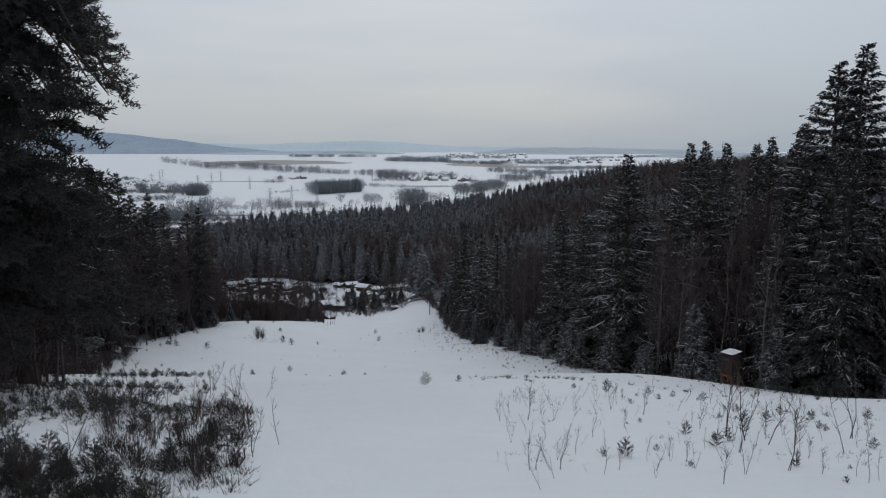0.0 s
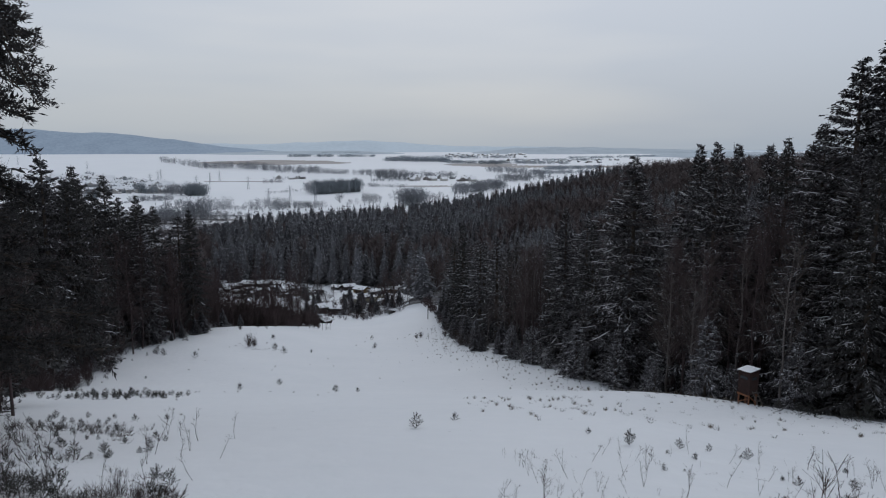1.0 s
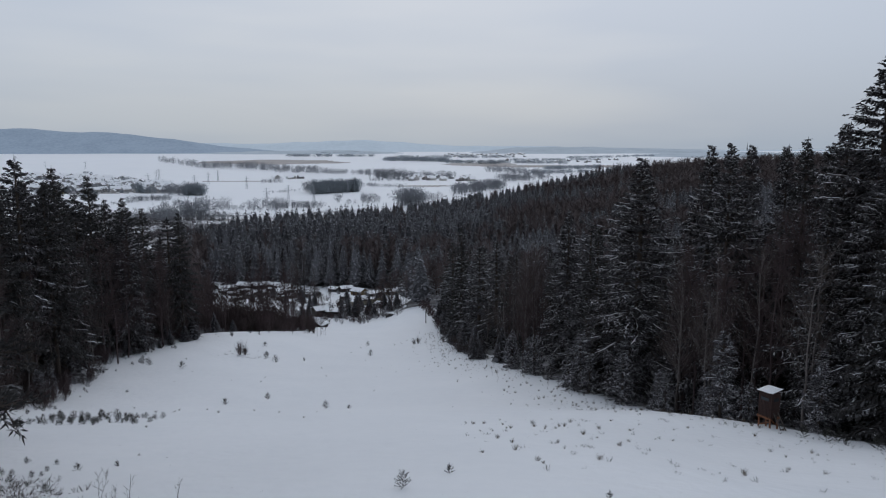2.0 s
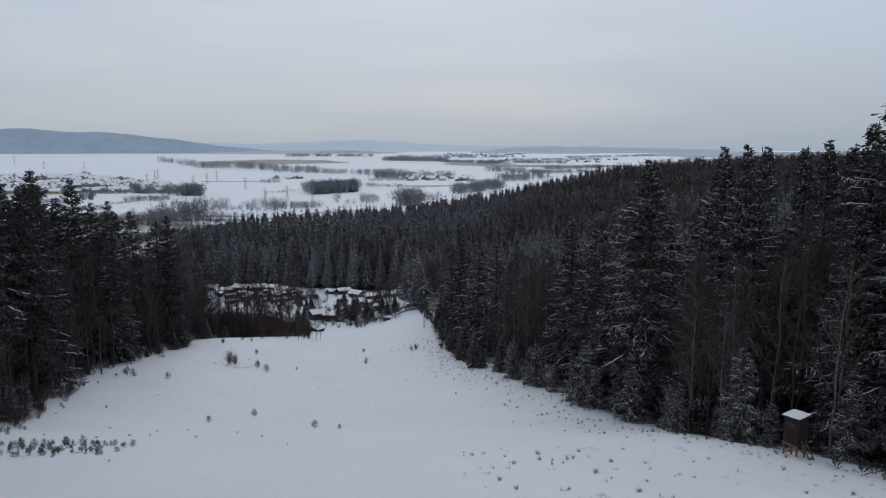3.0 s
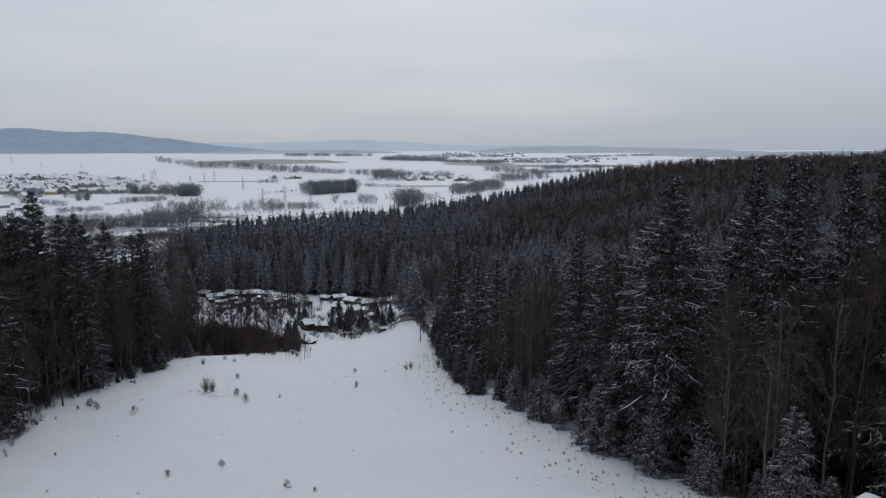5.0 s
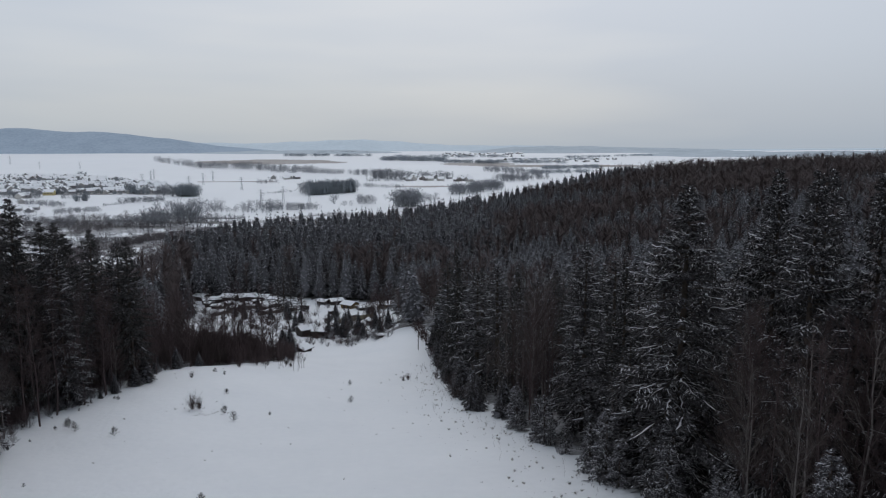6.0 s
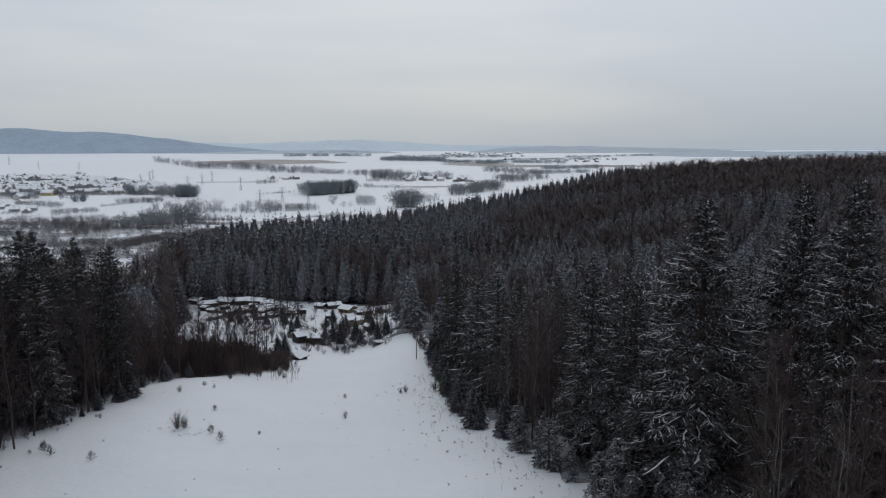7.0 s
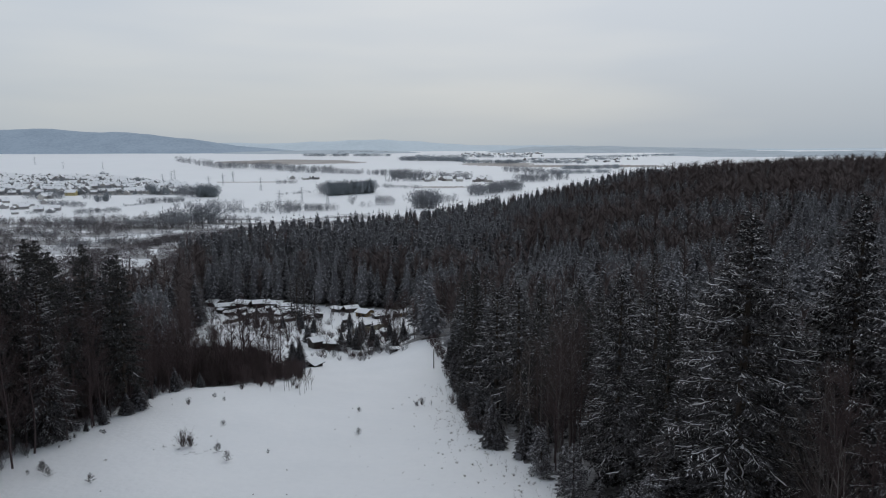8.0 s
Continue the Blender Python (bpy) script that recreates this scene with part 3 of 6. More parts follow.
# ---- the deep wood, joined ----
def far_spruce(seed, n, leaf, frost, wide=0.19, power=0.66):
    """A cheap spruce, 1 m high: a dark ragged core under n small drooping sprays; returns points, triangles and which are frost."""
    g = np.random.default_rng(seed)

    def girth(h):
        return wide * (1 - h) ** power * np.minimum(1.0, 0.45 + 4.5 * h)
    h = np.array((0.0, 0.2, 0.42, 0.64, 0.86))
    a = np.arange(6) * 1.0472
    rad = 0.62 * girth(h)[:, None] * g.uniform(0.75, 1.2, (5, 6))
    core = np.stack((rad * np.cos(a), rad * np.sin(a), np.repeat((0.06 + 0.9 * h)[:, None], 6, 1) + g.normal(0, 0.012, (5, 6))), 2).reshape(-1, 3)
    tri = [t for i in range(4) for j in range(6) for t in ((i * 6 + j, i * 6 + (j + 1) % 6, i * 6 + 6 + (j + 1) % 6), (i * 6 + j, i * 6 + 6 + (j + 1) % 6, i * 6 + 6 + j))]
    u = (np.arange(n) + g.random(n)) / n
    h = np.clip(0.4 * u + 0.6 * (1 - np.sqrt(1 - u)), 0, 0.985)
    h = h + 0.012 * np.sin(h * 60 + seed)
    az = np.arange(n) * 2.39996 + g.normal(0, 0.15, n)
    r = girth(np.clip(h, 0, 0.99)) * g.uniform(0.72, 1.18, n) + 0.006
    size = leaf * g.uniform(0.7, 1.3, n) * (0.45 + 0.55 * (1 - h))
    out = np.stack((np.cos(az), np.sin(az), 0 * az), 1)
    lat = np.stack((-np.sin(az), np.cos(az), 0 * az), 1)
    zz = np.array((0, 0, 1.0))
    z = 0.06 + 0.93 * h
    tip = out * r[:, None] + zz * (z - size * g.uniform(0.1, 0.5, n))[:, None]
    back = out * np.maximum(0.1 * r, r - size)[:, None] + zz * (z + size * g.uniform(0.0, 0.35, n))[:, None]
    mid = (tip + back) / 2 + zz * (0.10 * size)[:, None]
    half = lat * (size * g.uniform(0.2, 0.36, n))[:, None]
    v = np.concatenate((core, np.stack((back, mid + half, tip, mid - half), 1).reshape(-1, 3), [(-0.007, 0, 0.93), (0.007, 0, 0.93), (0, 0, 1.01), (0, -0.007, 0.93), (0, 0.007, 0.93), (0, 0, 1.0)]))
    k = len(core) + np.arange(n)[:, None] * 4
    q = len(core) + 4 * n
    f = np.concatenate((tri, np.stack((k + [0, 1, 2], k + [0, 2, 3]), 1).reshape(-1, 3), [(q, q + 1, q + 2), (q + 3, q + 4, q + 5)]))
    fr = np.concatenate((np.zeros(len(tri)), np.repeat(g.random(n) < frost, 2), (0, 0))).astype(int)
    return v, f, fr


def far_bare(seed, sprays):
    """A cheap leafless tree, 1 m high: a stem and upward twig fans."""
    g = np.random.default_rng(seed)
    s = Soup()
    s.tube([(0, 0, 0), (0.01, 0, 0.5), (0, 0.01, 0.95)], [0.012, 0.008, 0.003], 3, cap=False)
    h = g.uniform(0.25, 0.85, sprays)
    a = g.uniform(0, 6.28, sprays)
    out = np.stack((np.cos(a), np.sin(a), g.uniform(1.0, 2.4, sprays)), 1)
    out /= np.linalg.norm(out, axis=1)[:, None]
    lat = np.stack((-np.sin(a), np.cos(a), 0 * a), 1)
    p = np.stack((0 * a, 0 * a, h), 1)
    s.sprays(p, out, lat, g.uniform(0.14, 0.34, sprays) * (1.15 - 0.4 * h), g.uniform(0.006, 0.014, sprays))
    s.sprays(p + out * 0.08, out * 0.8 + lat * g.choice((-0.5, 0.5), sprays)[:, None], lat, g.uniform(0.1, 0.22, sprays), 0.008)
    v, f = np.concatenate(s.v), np.concatenate(s.f)
    return v, f, np.zeros(len(f), dtype=int)


def fatter(shape):
    """The same tree with broader twigs and crown, for the far slopes."""
    v, f, fr = shape
    c = v[f].mean(axis=1)
    new_v = v[f] + (v[f] - c[:, None]) * np.array((0.55, 0.55, 0.1))
    return new_v.reshape(-1, 3), np.arange(len(f) * 3).reshape(-1, 3), fr


def join_trees(name, label, category, shapes, spots, mats):
    """spots: x, y, height, spread, shape. One mesh for all of them."""
    V, F, I, n = [], [], [], 0
    g = np.random.default_rng(77)
    zs = ground_z([p[0] for p in spots], [p[1] for p in spots])
    for (x, y, H, wide, k), z in zip(spots, zs):
        v, f, fr = shapes[k]
        a = g.uniform(0, 6.28)
        c, s = math.cos(a) * H * wide, math.sin(a) * H * wide
        V.append(np.stack((v[:, 0] * c - v[:, 1] * s + x, v[:, 0] * s + v[:, 1] * c + y, v[:, 2] * H + z - 0.1), 1))
        F.append(f + n)
        if len(mats) > 2:
            tone = int(g.choice((0, 1, 2), p=(0.3, 0.45, 0.25)))
            I.append(np.where(fr > 0, len(mats) - 1, tone))
        else:
            I.append(fr)
        n += len(v)
    ob = new(name, tri_mesh(name, np.concatenate(V), np.concatenate(F), mats, np.concatenate(I)))
    return tagged(ob, label, category, kind="stuff")


# snow-dusted needles, their colour also lightened to stand for haze
M_DUSTED = material("dusted_hazy_needles", (0.06, 0.06, 0.065), (0.094, 0.093, 0.10), 0.5, 0.8, spread=0.5, frost=0.5, frost_scale=1.8)
M_FROST = material("frosted_needles", (0.20, 0.20, 0.215), (0.126, 0.127, 0.138), 0.5, 0.8, spread=0.4)
MIDS = [far_spruce(100 + i, 340, 0.082, 0.2, 0.21, 0.85) for i in range(5)]
LOWS = [far_spruce(120 + i, 150, 0.115, 0.24, 0.2, 0.76) for i in range(4)]
BARES = [far_bare(140 + i, 52) for i in range(4)]


def small_conifer(seed, label, group, mats):
    """A little dense spruce, 1 m high, to be scaled."""
    v, f, fr = far_spruce(seed, 300, 0.11, 0.3, 0.22, 0.85)
    g = np.random.default_rng(seed)
    t = tagged(new("small_spruce"), label, "spruce tree", group)
    tr = Soup()
    tr.tube([(0, 0, -0.03), (0, 0, 0.5), (0, 0, 0.95)], [0.02, 0.012, 0.004], 5, cap=False)
    part("trunk", tr.mesh("trunk", M_BARK), t)
    v = v * np.array((1.15, 1.15, 1.0)) - np.array((0, 0, 0.08))
    part("crown", tri_mesh("crown", v, f, mats, fr), t)
    return t


def scatter(number, seed, inside, x0, x1, y0, y1, gap):
    g = np.random.default_rng(seed)
    cell, got = {}, []
    xs, ys = g.uniform(x0, x1, number), g.uniform(y0, y1, number)
    ok = inside(xs, ys)
    for x, y in zip(xs[ok], ys[ok]):
        k = (int(x // gap), int(y // gap))
        if any((x - a) ** 2 + (y - b) ** 2 < gap * gap for i in (-1, 0, 1) for j in (-1, 0, 1) for a, b in cell.get((k[0] + i, k[1] + j), ())):
            continue
        cell.setdefault(k, []).append((x, y))
        got.append((float(x), float(y)))
    return got


g = np.random.default_rng(9)
brown = lambda x, y: bumps(x, y, 38, 6.0)
LARCHES = ((60, 406, 34, 26), (100, 382, 34, 24), (150, 402, 55, 34), (235, 465, 70, 45), (310, 450, 90, 60), (140, 500, 45, 28), (250, 565, 80, 30), (30, 175, 14, 16), (52, 215, 24, 18), (88, 290, 30, 20))


def larches(x, y):
    return any(((x - a) / c) ** 2 + ((y - b) / d) ** 2 < 1 + 0.5 * float(bumps(x, y, 22, 3.0)) for a, b, c, d in LARCHES)


near_wood = scatter(9000, 1, lambda x, y: wooded(x, y) & ((x > edge_r(y) + 4) | (y > 187)) & (x > -12) & (x < 0.75 * y + 30) & (y < 265), -20, 190, 40, 265, 4.8)
near_wood = [p for p in near_wood if free(p[0], p[1], 3.4) and (p[1] > 125 or p[0] > float(edge_r(p[1])) + 30)]
far_wood = scatter(34000, 2, lambda x, y: wooded(x, y) & (x < 0.72 * y) & (y >= 240), -190, 430, 240, 650, 3.9)
left_wood = [p for p in scatter(4000, 3, lambda x, y: wooded(x, y) & (x < edge_l(y) - 5) & (x > -0.75 * y - 20) & ((y < 120) | (x < -52 - 0.12 * (y - 120))), -170, -25, 40, 300, 4.0) if free(p[0], p[1], 2.6)]
con, conf, bare = [], [], []
for x, y in near_wood + left_wood:
    b = brown(x, y)
    leafless = 0.85 if larches(x, y) else 0.28 if b > 0.2 else 0.06
    if y > 180 and x < 40:
        leafless = 0.93 if -14 < x < 14 else 0.4
    if x < -14:
        leafless = 0.8 if y < 120 else 0.88
    if g.random() < leafless:
        bare.append((x, y, g.uniform(11, 16) if x > 0 else g.uniform(9, 15), 1.0, int(g.integers(0, 4))))
    else:
        con.append((x, y, g.uniform(11, 17), g.uniform(1.35, 1.9), int(g.integers(0, 5))))
for x, y in far_wood:
    b = brown(x, y)
    if g.random() < (0.94 if larches(x, y) else 0.6 if (b > 0.35 or x < -0.36 * y + 10) else 0.07):
        bare.append((x, y, g.uniform(15, 20), 1.3, int(g.integers(0, 4))))
    else:
        conf.append((x, y, g.uniform(15.5, 18.5) + (5.0 if x < 30 and y > 330 else 0) - (1.5 if x > 160 else 0), g.uniform(1.0, 1.35), int(g.integers(0, 4)) if y > 330 else int(g.integers(0, 5))))
# ridge needles: haze painted as a paler grey, with frost on top
M_RIDGE = material("hazy_ridge_needles", (0.087, 0.087, 0.093), (0.132, 0.132, 0.141), 0.2, 0.85, spread=0.5, frost=0.55, frost_scale=1.2)
M_PALE = material("frosty_spruce_needles", (0.098, 0.098, 0.105), (0.15, 0.15, 0.158), 0.5, 0.8, spread=0.45, frost=0.65, frost_scale=1.6)
join_trees("spruce_wood", "dense dark spruce wood dusted with frost", "forest", MIDS, [p for p in con if p[1] < 110], [M_NEEDLE, M_FROST])
join_trees("spruce_wood_middle", "dense spruce wood with frosted and dark trees", "forest", MIDS, [p for p in con if p[1] >= 110], [M_DUSTED, M_RIDGE, M_PALE, M_FROST])
join_trees("spruce_wood_far", "dark spruce wood on the slope beyond the gardens", "forest", MIDS, [p for p in conf if p[1] <= 330], [M_NEEDLE, M_DUSTED, M_RIDGE, M_FROST])
join_trees("spruce_wood_ridge", "wooded ridge of dark spruces", "forest", LOWS, [p for p in conf if p[1] > 330], [M_DUSTED, M_RIDGE, M_PALE, M_FROST])
BROWN = [fatter(s) for s in BARES]
M_LARCH = material("larch_twigs", (0.088, 0.068, 0.065), (0.122, 0.098, 0.094), 0.3, 0.9, spread=0.35)
join_trees("bare_wood", "brown leafless trees between the spruces", "forest", BARES, [p for p in bare if p[1] < 200], [M_LARCH])
join_trees("bare_wood_far", "brown leafless larches on the wooded ridge", "forest", BROWN, [p for p in bare if p[1] >= 200], [M_LARCH])


# ---- young spruces, birches and thickets along the edges ----
SMALL = [small_conifer(181 + i, "small dense spruce dusted with snow", "small spruces", [M_NEEDLE, M_FROST]) for i in range(3)]
small_used = 0


def put_small(x, y, H, wide=1.0):
    global small_used
    k = small_used % 3
    m = place(x, y, random.uniform(0, 360), sink=0.05)
    ob = SMALL[k] if small_used < 3 else copy_thing(SMALL[k], m)
    ob.matrix_basis = m
    ob.scale = (H * wide, H * wide, H)
    small_used += 1


for side, ys in (("r", np.arange(26, 160, 1.75)), ("l", np.arange(36, 128, 3.6))):
    for y in ys:
        y = float(y) + rng.uniform(-0.8, 0.8)
        x = float(edge_r(y)) + rng.uniform(0.5, 3.2) if side == "r" else float(edge_l(y)) - rng.uniform(0.3, 2.0)
        if side == "r" and 43.5 < y < 49.0:
            x += 2.2
        H = rng.uniform(2.4, 6.5) if side == "r" else rng.uniform(1.2, 3.6)
        if side == "r" and y < 45:
            x, H = x + 2.0, min(H, 2.6)
        if y < 95:
            put_tree(1, 3, x, y, H, rng.uniform(0.95, 1.35))
        else:
            put_small(x, y, H, rng.uniform(1.0, 1.5))


def bare_tree_meshes(seed, H, spread, boughs, fine, slim=1.0, fat=1.0, limbs=0):
    """Trunk and twigs of a leafless tree with rising limbs."""
    g = np.random.default_rng(seed)
    wood, twigs = Soup(), Soup()
    zs = np.linspace(0, H, 8)
    wob = np.cumsum(g.normal(0, 0.10, (8, 2)), axis=0)
    wob -= wob[0]
    line = np.concatenate((wob, zs[:, None]), 1)
    wood.tube(line, slim * (0.0075 * H * (1 - zs / H) + 0.010), 5)
    for b in range(boughs):
        h = g.uniform(0.22, 0.95)
        p0 = np.array([np.interp(h * H, zs, line[:, i]) for i in range(3)])
        az = b * 2.4 + g.normal(0, 0.3)
        L = spread * (1.1 - h) ** 0.7 * g.uniform(0.6, 1.2) * H
        el = g.uniform(0.7, 1.15)
        d = np.array((np.cos(az) * np.cos(el), np.sin(az) * np.cos(el), np.sin(el)))
        c = p0 + d * L * 0.5 - np.array((0, 0, 0.06 * L))
        e = p0 + d * L + np.array((0, 0, 0.08 * L))
        wood.tube([p0, c, e], slim * np.array((0.006 * L + 0.012, 0.004 * L + 0.008, 0.004)), 3, cap=False)
        for k in range(limbs):
            u = g.uniform(0.2, 0.8)
            b0 = p0 + (e - p0) * u
            b1 = b0 + (d + g.normal(0, 0.4, 3)) * L * g.uniform(0.25, 0.5)
            wood.tube([b0, (b0 + b1) / 2 + g.normal(0, 0.04, 3), b1], slim * np.array((0.012, 0.009, 0.004)), 3, cap=False)
        n = max(4, int(L * 2.4 * fine))
        s = g.uniform(0.2, 1.0, n)[:, None]
        p = p0 + (e - p0) * s
        t = d + g.normal(0, 0.5, (n, 3)) + np.array((0, 0, 0.25))
        t /= np.linalg.norm(t, axis=1)[:, None]
        w = np.cross(t, g.normal(0, 1, (n, 3)))
        w /= np.linalg.norm(w, axis=1)[:, None]
        ln = g.uniform(0.5, 1.3, n) * (1.15 - s[:, 0] * 0.6)
        twigs.sprays(p, t, w, ln, 0.028 * fat)
        for k in range(4):
            t2 = t + g.normal(0, 0.55, (n, 3))
            t2 /= np.linalg.norm(t2, axis=1)[:, None]
            twigs.sprays(p + t * (ln * g.uniform(0.25, 0.9, n))[:, None], t2, w, ln * g.uniform(0.35, 0.65, n), 0.02 * fat)
    return wood, twigs


def birch_tree(seed, H, label):
    wood, twigs = bare_tree_meshes(seed, H, 0.34, 22, 1.5, 1.0, 1.1, 4)
    t = tagged(new("birch_tree"), label, "birch tree", "bare trees along the clearing")
    part("trunk", wood.mesh("trunk", M_BIRCH), t, "pale slender trunk and limbs")
    tagged(part("twig_work", twigs.mesh("twig_work", M_TWIG), t), kind="stuff")
    return t


BIRCHES = [birch_tree(201, 13, "slender leafless birch with pale trunk beside the spruces"),
           birch_tree(202, 11, "thin leafless tree with rising brown twigs"),
           birch_tree(203, 15, "tall leafless birch at the edge of the wood")]
def larch_tree(seed, label):
    wood, twigs = bare_tree_meshes(seed, 13, 0.24, 34, 1.9, 0.85, 0.95, 3)
    t = tagged(new("bare_tree"), label, "bare tree", "bare trees along the clearing")
    part("trunk", wood.mesh("trunk", M_REDTWIG), t)
    tagged(part("twig_work", twigs.mesh("twig_work", M_REDTWIG), t), kind="stuff")
    return t


larch_used = 0


def put_larch(x, y, H, turn):
    global larch_used
    m = place(x, y, turn)
    ob = NEAR_LARCH[larch_used] if larch_used < 2 else copy_thing(NEAR_LARCH[larch_used % 2], m)
    ob.matrix_basis = m
    ob.scale = (H / 13, H / 13, H / 13)
    larch_used += 1


def light_tree(seed, label, mat):
    wood, twigs = bare_tree_meshes(seed, 8, 0.36, 18, 0.9, 1.2, 3.0)
    t = tagged(new("bare_tree"), label, "bare tree", "bare trees below the run")
    part("trunk", wood.mesh("trunk", mat), t)
    tagged(part("twig_work", twigs.mesh("twig_work", mat), t), kind="stuff")
    return t


NEAR_LARCH = [larch_tree(221, "leafless reddish-brown tree at the edge of the wood"), larch_tree(222, "slender leafless reddish-brown tree with fine twigs")]
LIGHT = [light_tree(211, "leafless reddish-brown tree in the thicket", M_REDTWIG), light_tree(212, "leafless brown tree in the thicket", M_TWIG)]
spots = [(20.6, 56.5, 13), (19.4, 55.0, 10), (22.8, 48.0, 12), (21.0, 58.4, 12), (23.0, 55.2, 13), (20.6, 63.2, 13), (21.2, 65.8, 14.5), (19.6, 61.6, 11), (22.2, 67.4, 13), (19.2, 60.0, 10),
         (11.2, 92.5, 14), (12.6, 94.6, 16), (10.4, 96.2, 13), (11.8, 98.0, 15), (10.2, 99.8, 13), (13.0, 97.0, 16), (9.0, 101, 12), (8.6, 107.4, 10), (7.4, 109.4, 9), (24.4, 49.8, 12), (15.0, 73.6, 8)]
spots += [(27.6, 41.6, 12), (30, 38, 11), (-41.4, 100, 11), (-39.8, 107, 9), (-43.5, 88, 12), (-37.2, 72, 11), (-39, 83, 10), (-33, 58, 11), (-43, 95, 12), (-42, 113, 10), (-40, 78, 9), (-35, 64, 10), (-45, 118, 11),
          (1.5, 174, 9), (3, 168, 11), (-3, 190, 10), (-6, 196, 11), (-10, 203, 9), (4, 160, 12), (-3, 198, 12), (-12, 212, 10), (-6, 206, 12), (-14, 206, 9), (-8, 212, 11)]
for i, (x, y, H) in enumerate(spots):
    k = i % 3
    m = place(x, y, i * 77.0)
    ob = BIRCHES[k] if i < 3 else copy_thing(BIRCHES[k], m)
    ob.matrix_basis = m
    TAKEN.append((x, y, 1.5))
    f = H / (13, 11, 15)[k]
    ob.scale = (f, f, f)


for i, (x, y, H) in enumerate(((10.6, 91.0, 11), (11.6, 95.4, 13), (9.6, 97.6, 11), (12.2, 100, 13.5), (10.9, 94, 13), (13.4, 93.6, 13), (9.2, 103.4, 11), (13.6, 99.4, 14), (12.0, 91.6, 12), (20.8, 61.0, 11), (21.4, 64.8, 12.5), (20.0, 61.8, 11), (21.6, 66.8, 13), (20.4, 55.0, 11), (21.6, 57.4, 12), (22.6, 52.6, 12), (19.9, 58.6, 10), (24.0, 57.0, 13), (20.6, 63.0, 13), (22.0, 66.0, 13), (24.5, 55, 14), (25.5, 57.5, 15), (26.5, 56, 15), (25.0, 59.5, 14), (27.5, 59, 15), (26, 53.5, 14), (28, 55.5, 15.5), (23.6, 58.4, 13))):
    put_larch(x, y, H * 1.1, i * 51.0)


def bush_mesh(seed, H, stems, spread, mat, name="bush", subs=6, fat=1.0):
    """A thicket shrub: many stems rising from one root, each with side twigs."""
    g = np.random.default_rng(seed)
    s = Soup()
    a = g.uniform(0, 6.28, stems)
    rr = g.uniform(0, 0.25, stems)
    lean = np.abs(g.normal(0, spread, stems))
    p = np.stack((np.cos(a) * rr * H * 0.4, np.sin(a) * rr * H * 0.4, 0 * a - 0.05), 1)
    d = np.stack((np.cos(a) * lean, np.sin(a) * lean, np.ones(stems)), 1) + g.normal(0, 0.06, (stems, 3))
    d /= np.linalg.norm(d, axis=1)[:, None]
    L = H * g.uniform(0.55, 1.05, stems)
    w = np.cross(d, g.normal(0, 1, (stems, 3)))
    w /= np.linalg.norm(w, axis=1)[:, None]
    s.sprays(p, d, w, L, 0.012 * H * fat)
    for k in range(subs):
        t = d + g.normal(0, 0.34, (stems, 3)) + np.array((0, 0, 0.1))
        t /= np.linalg.norm(t, axis=1)[:, None]
        s.sprays(p + d * (L * g.uniform(0.25, 0.85, stems))[:, None], t, w, L * g.uniform(0.18, 0.4, stems), 0.007 * H * fat)
    return s.mesh(name, mat)


def scatter_copies(meshes, name, label, category, group, spots):
    """spots: x, y, size, turn, which mesh. Each is a thing of its own."""
    zs = ground_z([p[0] for p in spots], [p[1] for p in spots])
    for (x, y, size, turn, k), z in zip(spots, zs):
        ob = tagged(new(name, meshes[k]), label, category, group)
        ob.matrix_basis = Matrix.Translation((x, y, float(z) - 0.03)) @ pose(0, 0, 0, 0, 0, turn) @ Matrix.Diagonal((size, size, size, 1))


def join_copies(meshes, name, label, category, spots, mat):
    """The same as scatter_copies, joined into one mesh of uncountable stuff."""
    data = []
    for me in meshes:
        v, f = np.empty(len(me.vertices) * 3), np.empty(len(me.polygons) * 3, dtype=np.int32)
        me.vertices.foreach_get("co", v)
        me.polygons.foreach_get("vertices", f)
        data.append((v.reshape(-1, 3), f.reshape(-1, 3)))
    s = Soup()
    zs = ground_z([p[0] for p in spots], [p[1] for p in spots])
    for (x, y, size, turn, k), z in zip(spots, zs):
        v, f = data[k]
        c, n = math.cos(radians(turn)) * size, math.sin(radians(turn)) * size
        s.add(np.stack((v[:, 0] * c - v[:, 1] * n + x, v[:, 0] * n + v[:, 1] * c + y, v[:, 2] * size + z - 0.03), 1), f)
    return tagged(new(name, s.mesh(name, mat)), label, category, kind="stuff")


BUSHES = [bush_mesh(301 + i, 4.0, 46, 0.26, M_REDTWIG, "thicket_bush") for i in range(3)] + [bush_mesh(311 + i, 4.0, 40, 0.3, M_TWIG, "thicket_bush") for i in range(2)]
g = np.random.default_rng(21)
sp = []
for i in range(330):
    y = g.uniform(131, 180)
    x = float(edge_l(y)) - abs(g.normal(0, 14)) - 0.3
    deep = min(1.0, (float(edge_l(y)) - x) / 16)
    sp.append((x, y, g.uniform(0.5, 1.0) + deep * g.uniform(0.1, 0.8), g.uniform(0, 360), int(g.integers(0, 5))))
for i in range(40):
    y = g.uniform(112, 131)
    sp.append((float(edge_l(y)) - abs(g.normal(0, 7)) - 1, y, g.uniform(0.5, 1.3), g.uniform(0, 360), int(g.integers(0, 5))))
for i in range(60):
    y = g.uniform(60, 128)
    sp.append((float(edge_l(y)) - g.uniform(0.5, 4), y, g.uniform(0.3, 0.8), g.uniform(0, 360), 3 + int(g.integers(0, 2))))
